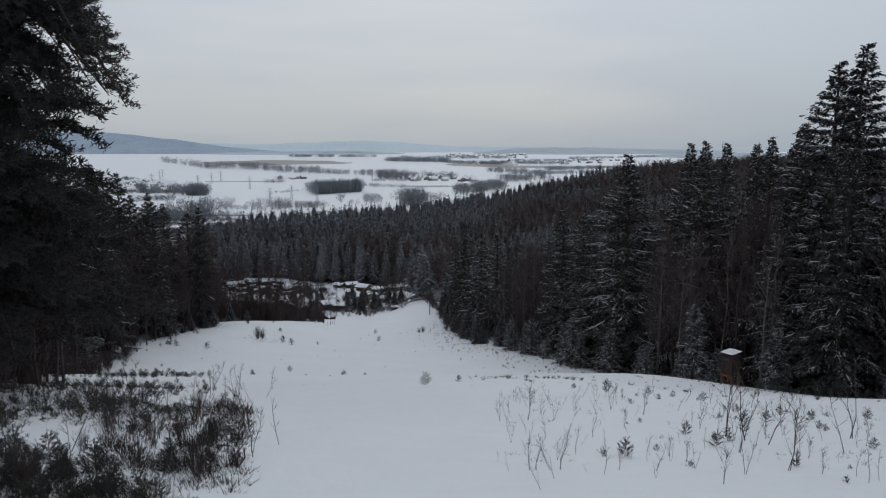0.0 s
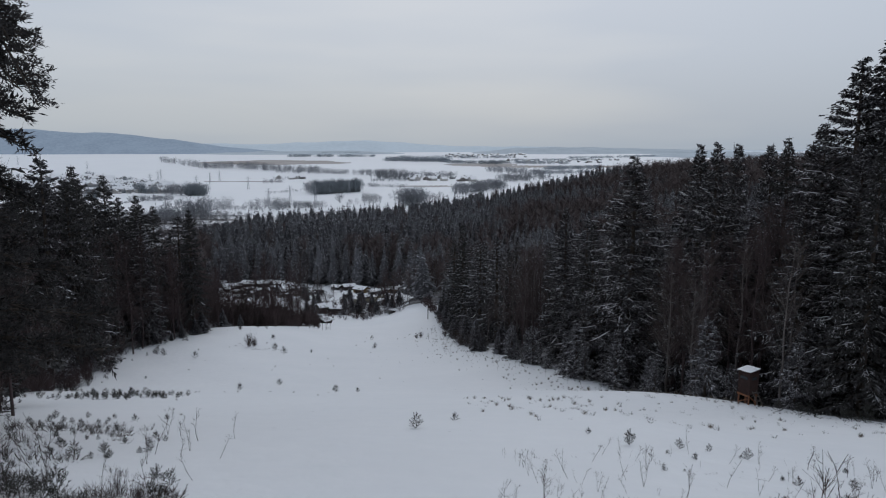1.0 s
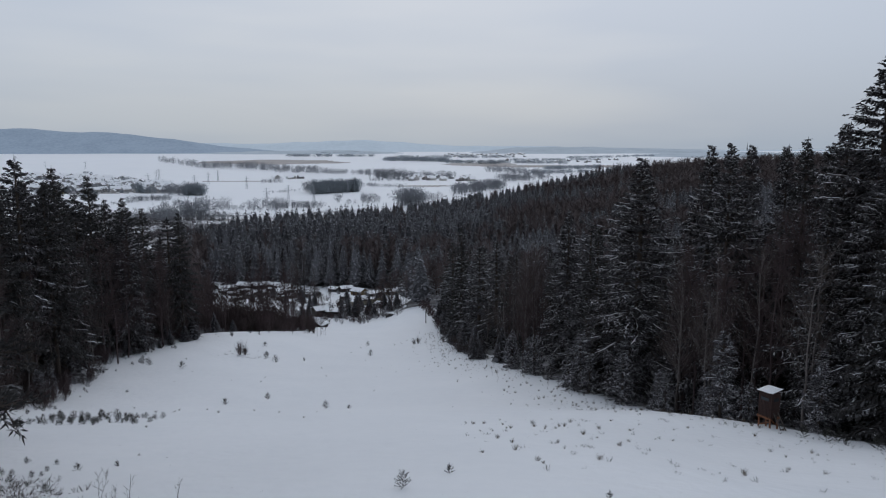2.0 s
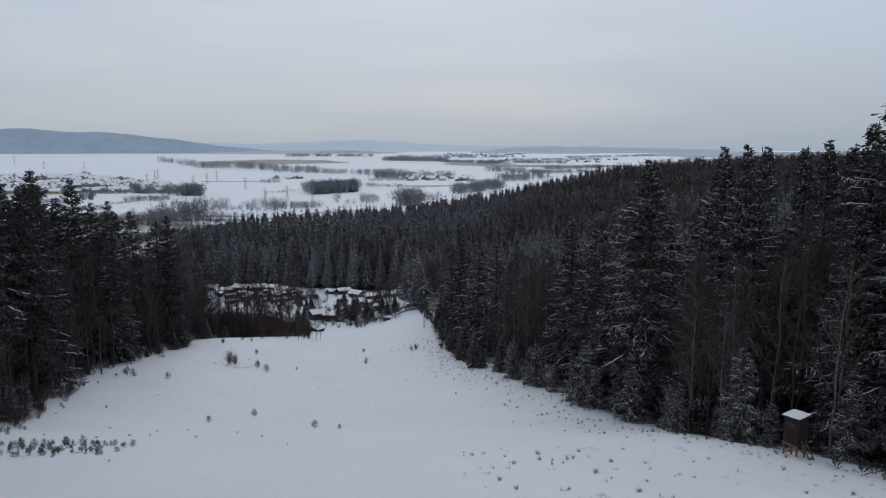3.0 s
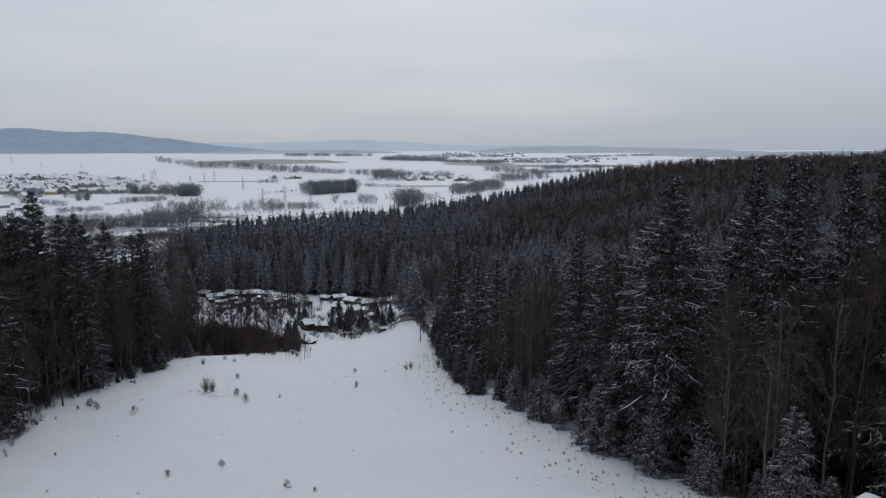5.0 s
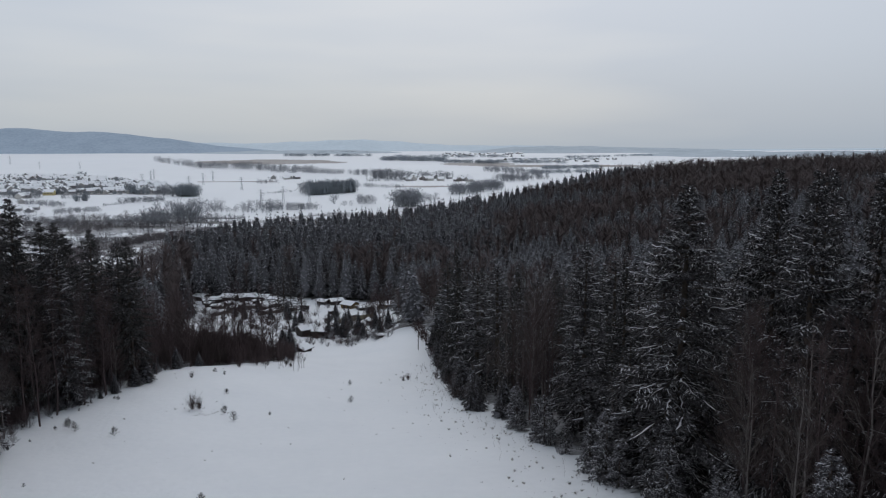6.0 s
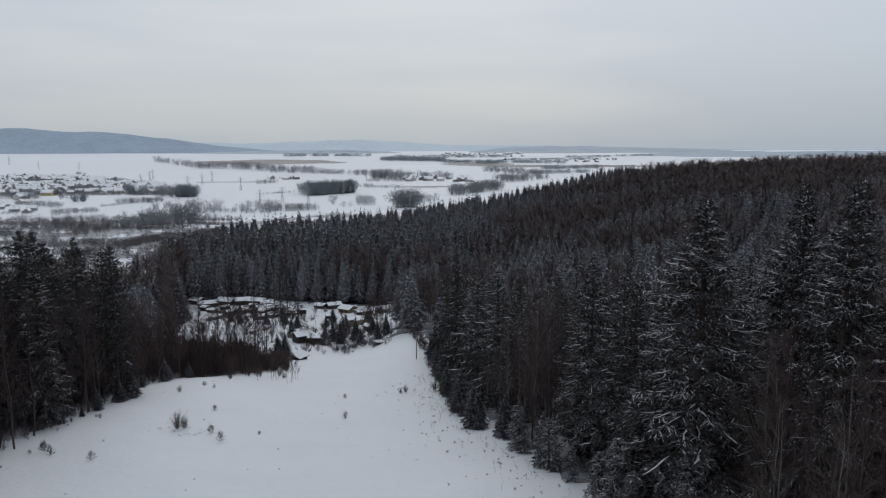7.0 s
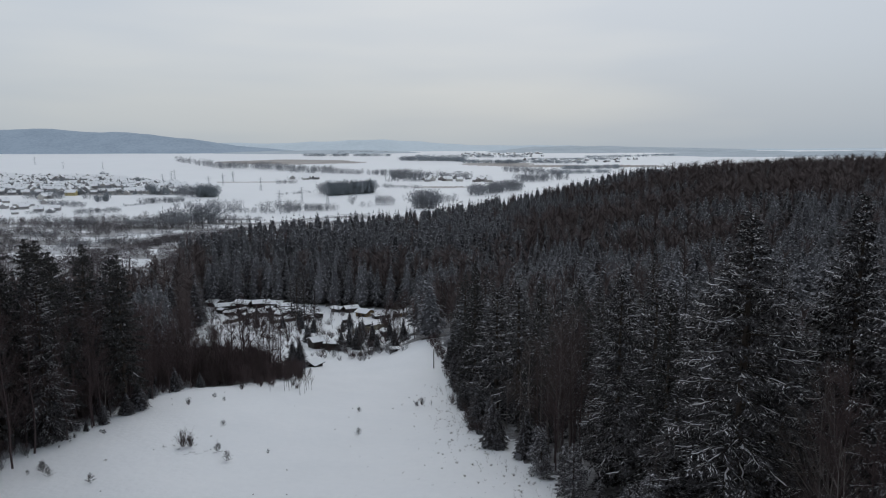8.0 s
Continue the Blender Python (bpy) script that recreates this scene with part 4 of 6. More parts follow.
for i in range(70):
    y = g.uniform(128, 188)
    x = float(edge_l(y)) - abs(g.normal(5, 13)) - 1
    m = place(x, y, g.uniform(0, 360))
    ob = LIGHT[i] if i < 2 else copy_thing(LIGHT[int(g.integers(0, 2))], m)
    ob.matrix_basis = m
    f = g.uniform(0.35, 0.6) + (g.uniform(0.4, 0.8) if x < -38 and y < 152 else 0)
    ob.scale = (f, f, f)
for i in range(14):
    y = g.uniform(127, 135)
    ob = copy_thing(LIGHT[int(g.integers(0, 2))], place(g.uniform(-26.5, -21.2), y, g.uniform(0, 360)))
    f = g.uniform(0.4, 0.65)
    ob.scale = (f * 0.6, f * 0.6, f)
for i in range(60):
    y = g.uniform(184, 250)
    x = g.uniform(-17 - (y - 184) * 0.05, 4 + (y - 184) * 0.1)
    ob = copy_thing(LIGHT[int(g.integers(0, 2))], place(x, y, g.uniform(0, 360)))
    f = g.uniform(0.7, 1.35)
    ob.scale = (f * 0.8, f * 0.8, f)
for i in range(34):
    y = g.uniform(104, 184)
    sp.append((float(edge_r(y)) + g.uniform(-0.8, 1.2), y, g.uniform(0.3, 0.85), g.uniform(0, 360), int(g.integers(0, 5))))
for i in range(46):
    y = g.uniform(19, 60)
    sp.append((float(edge_l(y)) - abs(g.normal(0, 3.0)) - 0.2, y, g.uniform(0.4, 1.0), g.uniform(0, 360), int(g.integers(0, 5))))
for i in range(30):
    y = g.uniform(38, 60)
    sp.append((float(edge_l(y)) - abs(g.normal(0, 3.0)) - 0.2, y, g.uniform(0.7, 1.3), g.uniform(0, 360), int(g.integers(0, 5))))
for i in range(21):
    f = i / 25
    sp.append((-41 + 17.5 * f + g.normal(0, 0.5), 146.5 - 20 * f ** 0.7 + abs(g.normal(0, 2.0)), g.uniform(0.5, 1.15) * (1.1 - 0.45 * f), g.uniform(0, 360), int(g.integers(0, 3))))
sp = [p for p in sp if not (p[1] > 157 and p[0] > -35 and p[0] < -15)]
edging = [(float(edge_l(y)) + g.uniform(-2.5, 1.4), y, g.uniform(0.18, 0.6), g.uniform(0, 360), int(g.integers(0, 5))) for y in g.uniform(48, 134, 190)]
join_copies(BUSHES, "edge_scrub", "brown leafless scrub along the foot of the wood", "scrub", edging, M_REDTWIG)
frosty = [(float(edge_l(y)) + g.uniform(-3.5, 1.8), y, g.uniform(0.15, 0.42), g.uniform(0, 360), int(g.integers(0, 2))) for y in g.uniform(72, 130, 200)]
FROSTY = [bush_mesh(331 + i, 3.2, 34, 0.5, M_GTWIG, "thicket_bush", 6, 1.6) for i in range(2)]
join_copies(FROSTY, "frosted_scrub", "pale frosted scrub along the foot of the wood", "scrub", frosty, M_GTWIG)
front = sorted(sp, key=lambda p: p[1])[:280]
scatter_copies(BUSHES, "willow_bush", "reddish-brown leafless willow bush in the thicket", "bush", "thicket below the clearing", front)
join_copies(BUSHES, "willow_thicket", "dense reddish-brown leafless willow thicket", "thicket", sorted(sp, key=lambda p: p[1])[280:], M_REDTWIG)


# ---- the great pine beside the start ----
def pine_tree(seed, x, y, H, boughs, label, rich=1.0):
    g = np.random.default_rng(seed)
    trunk, crown = Soup(), Soup()
    zs = np.linspace(0, H, 10)
    trunk.tube(np.stack((0.15 * np.sin(zs / 5), 0.1 * np.sin(zs / 4 + 1), zs), 1), 0.24 * (1 - zs / H) ** 0.7 + 0.03, 9)
    for az, h, L, sag in boughs:
        o = np.array((math.cos(az), math.sin(az), 0.0))
        la = np.array((-o[1], o[0], 0.0))
        s = np.linspace(0, 1, 7)[:, None]
        path = np.array((0, 0, h)) + o * L * s + np.array((0, 0, 1.0)) * L * (0.10 * s - sag * s ** 2) + la * 0.08 * L * np.sin(4 * s + az)
        trunk.tube(path, np.linspace(0.02 * L, 0.012, 7), 5, cap=False)
        n = int(11 * L)
        for k in range(n):
            u = 0.15 + 0.85 * k / n
            p = np.array([np.interp(u, s[:, 0], path[:, c]) for c in range(3)])
            t = o * g.uniform(0.35, 1.0) + la * g.choice((-1, 1)) * g.uniform(0.3, 0.9) + np.array((0, 0, g.uniform(-0.55, 0.25)))
            t /= np.linalg.norm(t)
            ln = (0.35 + 0.22 * L * (1.1 - u)) * g.uniform(0.6, 1.2)
            q = p + t * ln
            trunk.tube([p, (p + q) / 2 - np.array((0, 0, 0.03)), q], [0.012, 0.009, 0.005], 3, cap=False)
            m = int((9 + 17 * ln) * rich)
            # tufts of needles along the outer shoot
            w = g.uniform(0.15, 1.08, m)[:, None]
            c = p + (q - p) * w + g.normal(0, 0.035, (m, 3))
            for j in range(2):
                e = t + g.normal(0, 0.75, (m, 3)) + np.array((0, 0, 0.35))
                e /= np.linalg.norm(e, axis=1)[:, None]
                f = np.cross(e, g.normal(0, 1, (m, 3)))
                f /= np.linalg.norm(f, axis=1)[:, None]
                crown.sprays(c, e, f, g.uniform(0.09, 0.17, m) / rich ** 0.3, 0.03 / rich ** 0.3)
    t = tagged(new("pine_tree"), label, "pine tree")
    part("trunk", trunk.mesh("trunk", M_BARK), t)
    part("crown", crown.mesh("crown", M_PINE), t)
    t.matrix_basis = place(x, y)
    return t


g = np.random.default_rng(61)
old_boughs = []
for i in range(104):
    hh = 2.2 + 0.14 * i
    long = 4.0 if hh < 8.2 else 3.2 if hh < 10.4 else 3.9
    old_boughs.append((-0.2 + g.normal(0, 0.75), hh, long * g.uniform(0.72, 1.06), g.uniform(0.12, 0.34) if hh < 9.5 else g.uniform(0.35, 0.7)))
old_boughs += [(0.0, 12.6, 5.3, 1.02), (0.1, 12.2, 5.0, 0.95), (-0.12, 11.8, 4.8, 0.85), (0.2, 11.2, 4.5, 0.8), (-0.2, 12.9, 4.9, 0.9), (0.05, 11.5, 4.7, 0.82), (-0.05, 13.3, 5.1, 1.0), (0.14, 12.8, 4.6, 0.9), (0.0, 12.0, 4.4, 0.7)]
old_boughs += [(g.normal(0, 0.32), g.uniform(9.6, 13), g.uniform(3.2, 4.4), g.uniform(0.45, 0.8)) for i in range(16)]
pine_tree(401, -13.0, 17.6, 17.5, old_boughs,
          "dark old pine with hanging boughs close to the run", 1.5)
young_pine = pine_tree(402, -17.5, 21.0, 13.0, [(g.uniform(-1.6, 0.9), 1.2 + 0.30 * i, 3.2 * (1 - i / 46) * g.uniform(0.75, 1.15) + 0.6, g.uniform(0.1, 0.35)) for i in range(38)],
          "dark bushy pine at the edge of the run")
pine_tree(403, -13.8, 13.2, 9.0, [(g.uniform(-1.4, 1.2), 0.8 + 0.26 * i, 2.6 * (1 - i / 40) * g.uniform(0.75, 1.15) + 0.5, g.uniform(0.1, 0.35)) for i in range(30)],
          "young dark pine beneath the old one")
for x, y, f, a in ((-14.4, 19.8, 1.5, 20), (-15.2, 22.6, 1.3, 160), (-15.8, 25.4, 1.15, 220), (-19.5, 28.0, 1.2, 80), (-17.0, 17.6, 1.3, 140), (-22.5, 34.5, 1.15, 200)):
    ob = copy_thing(young_pine, place(x, y, a))
    ob.scale = (f, f, f)


for i, (x, y, H) in enumerate(((-13.6, 22.5, 7), (-15.0, 26, 9), (-17.0, 30, 9), (-14.6, 24.2, 8), (-19.5, 33, 9), (-22, 37, 9.5), (-25, 41.5, 10), (-16.6, 27.5, 10), (-28, 47, 11), (-31, 54, 12), (-34, 60, 12), (-36.5, 68, 13), (-39, 76, 13), (-38.4, 81, 13), (-40.6, 89, 14), (-41.6, 99, 14), (-40.8, 107, 12), (-41, 115, 12), (-42.4, 123, 12), (-41, 86, 14), (-42, 93, 14), (-41.5, 104, 13), (-42.5, 112, 13), (-43, 120, 12), (-44, 126, 12), (-42, 131, 10), (-39, 136, 9), (-46, 134, 12), (-43, 141, 10), (-50, 138, 13), (-37, 142, 8), (-47, 147, 11), (-38.6, 88, 13), (-39.4, 92.5, 14), (-38.8, 97, 12), (-39.2, 103, 13), (-37.4, 76, 12))):
    put_larch(x, y, H * 1.1, i * 47.0)
for i in range(14):
    y = 94 + 2.7 * i
    put_larch(float(edge_l(y)) + g.uniform(0.2, 2.2), y, g.uniform(8, 13), i * 83.0)
    put_small(float(edge_l(y)) + g.uniform(0.6, 2.8), y + 1.2, g.uniform(1.4, 4.5), g.uniform(1.1, 1.5))
for i in range(46):
    y = 118 + 1.3 * i
    put_larch(float(edge_l(y)) - g.uniform(3, 26), y, g.uniform(10, 15), i * 67.0)


# ---- the raised hide ----
def hunting_hide(x, y, turn):
    h = tagged(new("hunting_hide"), "brown boarded hunting hide on orange legs with snowy roof", "hunting hide")
    W, D, LEG, BOX = 1.0, 0.85, 0.85, 1.5
    cabin = part("cabin", box_mesh("cabin", (W - 0.06, D - 0.06, BOX), M_WOOD, (0, 0, LEG + BOX / 2)), h)
    n = 9
    board = box_mesh("board", (W / n - 0.012, 0.025, BOX), M_WOOD, bevel=0.004)
    for i in range(n):
        for sgn in (-1, 1):
            b = part("board", board, cabin)
            b.location = (-W / 2 + W / n * (i + 0.5), sgn * (D / 2 - 0.015), LEG + BOX / 2)
    side = box_mesh("board", (0.025, D / 8 - 0.012, BOX), M_WOOD, bevel=0.004)
    for i in range(8):
        for sgn in (-1, 1):
            b = part("board", side, cabin)
            b.location = (sgn * (W / 2 + 0.0), -D / 2 + D / 8 * (i + 0.5), LEG + BOX / 2)
    part("window_slot", box_mesh("window_slot", (0.62, 0.03, 0.2), M_GLASS, (0, -D / 2 - 0.012, LEG + 1.1)), h, "dark viewing slot")
    part("window_slot", box_mesh("window_slot", (0.03, 0.45, 0.2), M_GLASS, (W / 2 + 0.012, 0, LEG + 1.1)), h, "dark viewing slot")
    roof = part("roof", box_mesh("roof", (W + 0.26, D + 0.28, 0.05), M_WOOD, bevel=0.01), h)
    roof.matrix_basis = pose(0, 0, LEG + BOX + 0.10, 8, -3, 0)
    bm = bmesh.new()
    bmesh.ops.create_grid(bm, x_segments=10, y_segments=10, size=0.5, matrix=Matrix.Diagonal((W + 0.24, D + 0.26, 1, 1)))
    top = bm.verts[:]
    for v in top:
        e = max(abs(v.co.x) / (W / 2 + 0.12), abs(v.co.y) / (D / 2 + 0.13))
        v.co.z = 0.03 + 0.07 * (1 - e ** 6) + 0.01 * math.sin(v.co.x * 7 + v.co.y * 5)
    part("snow_layer", bm_mesh("snow_layer", bm, M_SNOW), roof, "even white snow layer")
    leg = box_mesh("leg", (0.09, 0.09, LEG + 0.25), M_ORANGE, (0, 0, (LEG - 0.25) / 2), bevel=0.008)
    for a in (-1, 1):
        for b in (-1, 1):
            l = part("leg", leg, h)
            l.location = (a * (W / 2 - 0.06), b * (D / 2 - 0.06), 0)
    for b in (-1, 1):
        r = part("rail", box_mesh("rail", (W + 0.1, 0.05, 0.12), M_ORANGE, (0, b * (D / 2 + 0.02), LEG - 0.07), bevel=0.006), h)
        c = part("brace", box_mesh("brace", (W * 1.02, 0.035, 0.07), M_ORANGE, bevel=0.005), h)
        c.matrix_basis = pose(0, b * (D / 2 - 0.02), LEG * 0.46, 0, 26 * b, 0)
    lad = part("ladder", box_mesh("ladder", (0.05, 0.06, 1.55), M_POLE, bevel=0.006), h, "grey wooden ladder leaning on the side")
    lad.matrix_basis = pose(W / 2 + 0.42, -0.15, 0.55, 0, -36, 0)
    rail2 = part("stile", box_mesh("stile", (0.05, 0.06, 1.55), M_POLE, (0, 0.42, 0), bevel=0.006), lad)
    rung = box_mesh("rung", (0.04, 0.42, 0.05), M_POLE)
    for i in range(5):
        r = part("rung", rung, lad)
        r.location = (0, 0.21, -0.62 + 0.3 * i)
    h.matrix_basis = place(x, y, turn, sink=0.05)
    h.scale = (0.88, 0.88, 0.97)


hunting_hide(19.8, 46.3, -64)

# the pole beside the run
pole_s = Soup()
pole_s.tube([(0, 0, -0.4), (0.01, 0, 1.8), (0.03, 0.01, 3.6)], [0.10, 0.09, 0.075], 8)
pole = tagged(new("wooden_pole", pole_s.mesh("wooden_pole", M_POLE)), "grey weathered wooden pole standing in the snow", "pole")
pole.matrix_basis = place(-3.0, 153.5, sink=0.0)


# ---- the garden huts ----
def hut(x, y, W, D, h, turn, wall_mat, pitch=18, label="dark wooden garden hut with a snow-covered roof"):
    t = tagged(new("garden_hut"), label, "hut", "huts in the gardens")
    rise = math.tan(radians(pitch)) * D / 2
    bm = bmesh.new()
    ring = [(-D / 2, 0), (D / 2, 0), (D / 2, h), (0, h + rise), (-D / 2, h)]
    ends = [[bm.verts.new((sx * W / 2, a, b - (0.8 if b == 0 else 0))) for a, b in ring] for sx in (-1, 1)]
    bm.faces.new(ends[0][::-1])
    bm.faces.new(ends[1])
    for i in range(5):
        j = (i + 1) % 5
        bm.faces.new((ends[0][i], ends[0][j], ends[1][j], ends[1][i]))
    bmesh.ops.recalc_face_normals(bm, faces=bm.faces[:])
    part("wall", bm_mesh("wall", bm, wall_mat), t)
    slope = math.hypot(D / 2 + 0.45, math.tan(radians(pitch)) * (D / 2 + 0.45))
    for sgn in (-1, 1):
        r = part("roof", box_mesh("roof", (W + 0.8, slope, 0.1), M_DARKWALL, (0, 0, 0)), t)
        cy, cz = sgn * (D / 2 + 0.45) / 2, h + rise - math.tan(radians(pitch)) * (D / 2 + 0.45) / 2 + 0.06
        r.matrix_basis = pose(0, cy, cz, -sgn * pitch, 0, 0)
        sn = part("snow_layer", box_mesh("snow_layer", (W + 0.75, slope - 0.02, 0.14), M_SNOW, (0, -sgn * 0.02, 0.12), bevel=0.05), r, "thick snow lying on the roof")
    if h < 1.6:
        t.matrix_basis = place(x, y, turn, sink=0.0)
        return
    part("door", box_mesh("door", (0.85, 0.06, 1.95), M_WOOD, (-W * 0.2, -D / 2 - 0.02, 1.0)), t)
    w = part("window", box_mesh("window", (1.0, 0.07, 0.8), M_WOOD, (W * 0.22, -D / 2 - 0.02, 1.4)), t, "dark framed window")
    part("pane", box_mesh("pane", (0.84, 0.03, 0.64), M_GLASS, (W * 0.22, -D / 2 - 0.055, 1.4)), w)
    t.matrix_basis = place(x, y, turn, sink=0.75)


M_OCHRE = material("ochre_boarding", (0.20, 0.135, 0.06), (0.14, 0.095, 0.05), 2.0, 0.85)
for x, y, W, D, h, turn, wm, pitch in (
        (-85, 280, 6.6, 4.4, 2.3, 24, M_DARKWALL, 17), (-78, 281, 6.0, 4.6, 2.6, -18, M_DARKWALL, 20), (-71.5, 280.5, 6, 4.6, 2.5, 20, M_DARKWALL, 18), (-65.5, 278, 6, 4.4, 2.4, -10, M_DARKWALL, 17), (-60.5, 273, 5, 4.0, 2.2, 14, M_DARKWALL, 16),
        (-57, 260, 6, 3.8, 2.2, 20, M_DARKWALL, 20), (-91, 287, 5, 4, 2.2, -28, M_DARKWALL, 22), (-40.1, 265, 3.6, 3.2, 2.1, -30, M_DARKWALL, 16), (-35.6, 264.5, 4.4, 3.6, 2.3, 26, M_DARKWALL, 18),
        (-29.5, 255, 4.6, 4.0, 2.3, -34, M_OCHRE, 22), (-23.6, 250, 5.2, 3.2, 2.0, 30, M_DARKWALL, 13), (-17.6, 253, 4.6, 3.6, 2.3, 12, M_OCHRE, 18), (-13.5, 254, 4.5, 3.5, 2.4, -20, M_DARKWALL, 20),
        (-33.4, 198.0, 4.2, 3.6, 2.9, 34, M_DARKWALL, 20), (-28.9, 195.6, 4.4, 3.0, 2.7, -6, M_DARKWALL, 11), (-28.9, 169.8, 2.8, 2.9, 0.8, 64, M_DARKWALL, 22), (-13, 182, 1.6, 1.2, 0.8, 10, M_DARKWALL, 10)):
    hut(x, y, W, D, h, turn, wm, pitch)
g = np.random.default_rng(57)
for x, y in ((-80, 270), (-62, 266), (-72, 262), (-44, 250), (-33, 240), (-26, 230), (-66, 272), (-76, 272), (-70, 268), (-84, 274), (-58, 256), (-18, 214)):
    hut(x, y, g.uniform(2.0, 3.4), g.uniform(1.8, 2.6), g.uniform(1.4, 1.9), g.uniform(-60, 60), M_DARKWALL, g.uniform(8, 20), "small dark garden shed under snow")


def board_fence(x0, y0, x1, y1, n, H, mat):
    t = tagged(new("garden_fence"), "weathered board fence between the gardens", "fence")
    L = math.hypot(x1 - x0, y1 - y0)
    a = math.degrees(math.atan2(y1 - y0, x1 - x0))
    z0, z1 = float(ground_z(x0, y0)), float(ground_z(x1, y1))
    b = box_mesh("board", (L / n - 0.04, 0.03, H), mat)
    for i in range(n):
        f = (i + 0.5) / n
        o = part("board", b, t)
        o.location = (L * f, 0, float(ground_z(x0 + (x1 - x0) * f, y0 + (y1 - y0) * f)) - z0 + H / 2 + 0.02)
    p = box_mesh("post", (0.1, 0.1, H + 0.5), M_POLE)
    for i in range(0, n + 1, 5):
        f = i / n
        o = part("post", p, t)
        o.location = (L * f, 0.07, float(ground_z(x0 + (x1 - x0) * f, y0 + (y1 - y0) * f)) - z0 + H / 2 - 0.2)
    t.matrix_basis = pose(x0, y0, z0, 0, 0, a)


M_FENCE = material("mossy_boards", (0.20, 0.18, 0.12), (0.13, 0.115, 0.085), 2.0, 0.9)
board_fence(-28, 218.6, -18.8, 230.5, 26, 1.5, M_FENCE)
board_fence(-80, 268, -64, 262, 30, 0.9, M_POLE)
board_fence(-78, 276, -70, 262, 24, 0.9, M_POLE)
board_fence(-74, 246, -62, 262, 28, 1.1, M_POLE)
board_fence(-56, 236, -46, 247, 20, 1.1, M_POLE)

# shrubs, hedges and fruit trees of the gardens
g = np.random.default_rng(33)
sp = []
for i in range(210):
    y = g.uniform(178, 268)
    x = g.uniform(-28 - (y - 178) * 0.75, -9 - (y - 178) * 0.06)
    if y > 238 and x < -48 and g.random() < 0.45:
        continue
    sp.append((x, y, g.uniform(0.2, 0.7), g.uniform(0, 360), int(g.integers(0, 5))))
for i in range(26):
    f = i / 25
    sp.append((-23 + 12 * f + g.normal(0, 0.4), 183 + 9 * f + g.normal(0, 0.5), g.uniform(0.35, 0.5), g.uniform(0, 360), int(g.integers(0, 5))))
GBUSH = [bush_mesh(321 + i, 4.0, 26, 0.5, m, "garden_bush", 6, 2.2) for i, m in enumerate((M_TWIG, M_GTWIG, M_TWIG, M_GTWIG, M_REDTWIG))]
scatter_copies(GBUSH, "garden_bush", "brown leafless shrub in the snowy gardens", "bush", "shrubs in the gardens", sp)
for i in range(64):
    y = g.uniform(182, 258)
    x = g.uniform(-28 - (y - 178) * 0.7, -12 - (y - 178) * 0.05)
    if y > 238 and x < -48:
        y -= 40
    ob = copy_thing(LIGHT[int(g.integers(0, 2))], place(x, y, g.uniform(0, 360)))
    ob.name = "fruit_tree"
    f = g.uniform(0.4, 0.85)
    ob.scale = (f * 1.2, f * 1.2, f)
    tagged(ob, "small leafless fruit tree in the gardens", "fruit tree", "fruit trees in the gardens")
for x, y, H in ((-20, 199, 7), (-16, 203, 6), (-24, 204, 6.5), (-12, 196, 6), (-47, 243, 14), (-50, 246, 16), (-43, 240, 11), (-53, 251, 13), (-18, 192, 5), (-13.5, 189, 5.5), (-30.8, 166.4, 7.0), (-32.4, 166.8, 6.4), (-31.6, 165.6, 5.2), (-23.5, 196, 7), (-26, 200, 6), (-46, 232, 6), (-44, 226, 5), (-58, 244, 6), (-50, 228, 5), (-66, 256, 5), (-30, 226, 6), (-38, 206, 6), (-86, 262, 5), (-72, 258, 4), (-42, 170, 5), (-37, 163, 4), (-46, 158, 5)):
    if H < 10:
        put_small(x, y, H, 1.25)
    else:
        put_tree(2, 0, x, y, H, 1.1)
g = np.random.default_rng(35)
for i in range(54):   # young growth in front of the wood behind the gardens
    x = g.uniform(-98, -12)
    y = 268 - 0.25 * float(np.clip(x + 20, -60, 60)) + g.uniform(5, 10)
    put_small(x, y, g.uniform(4.0, 9.5), g.uniform(1.0, 1.5))
for i in range(12):
    y = g.uniform(190, 240)
    put_small(g.uniform(-30 - (y - 178) * 0.7, -12 - (y - 178) * 0.05), y, g.uniform(2.0, 6.5), g.uniform(1.0, 1.5))


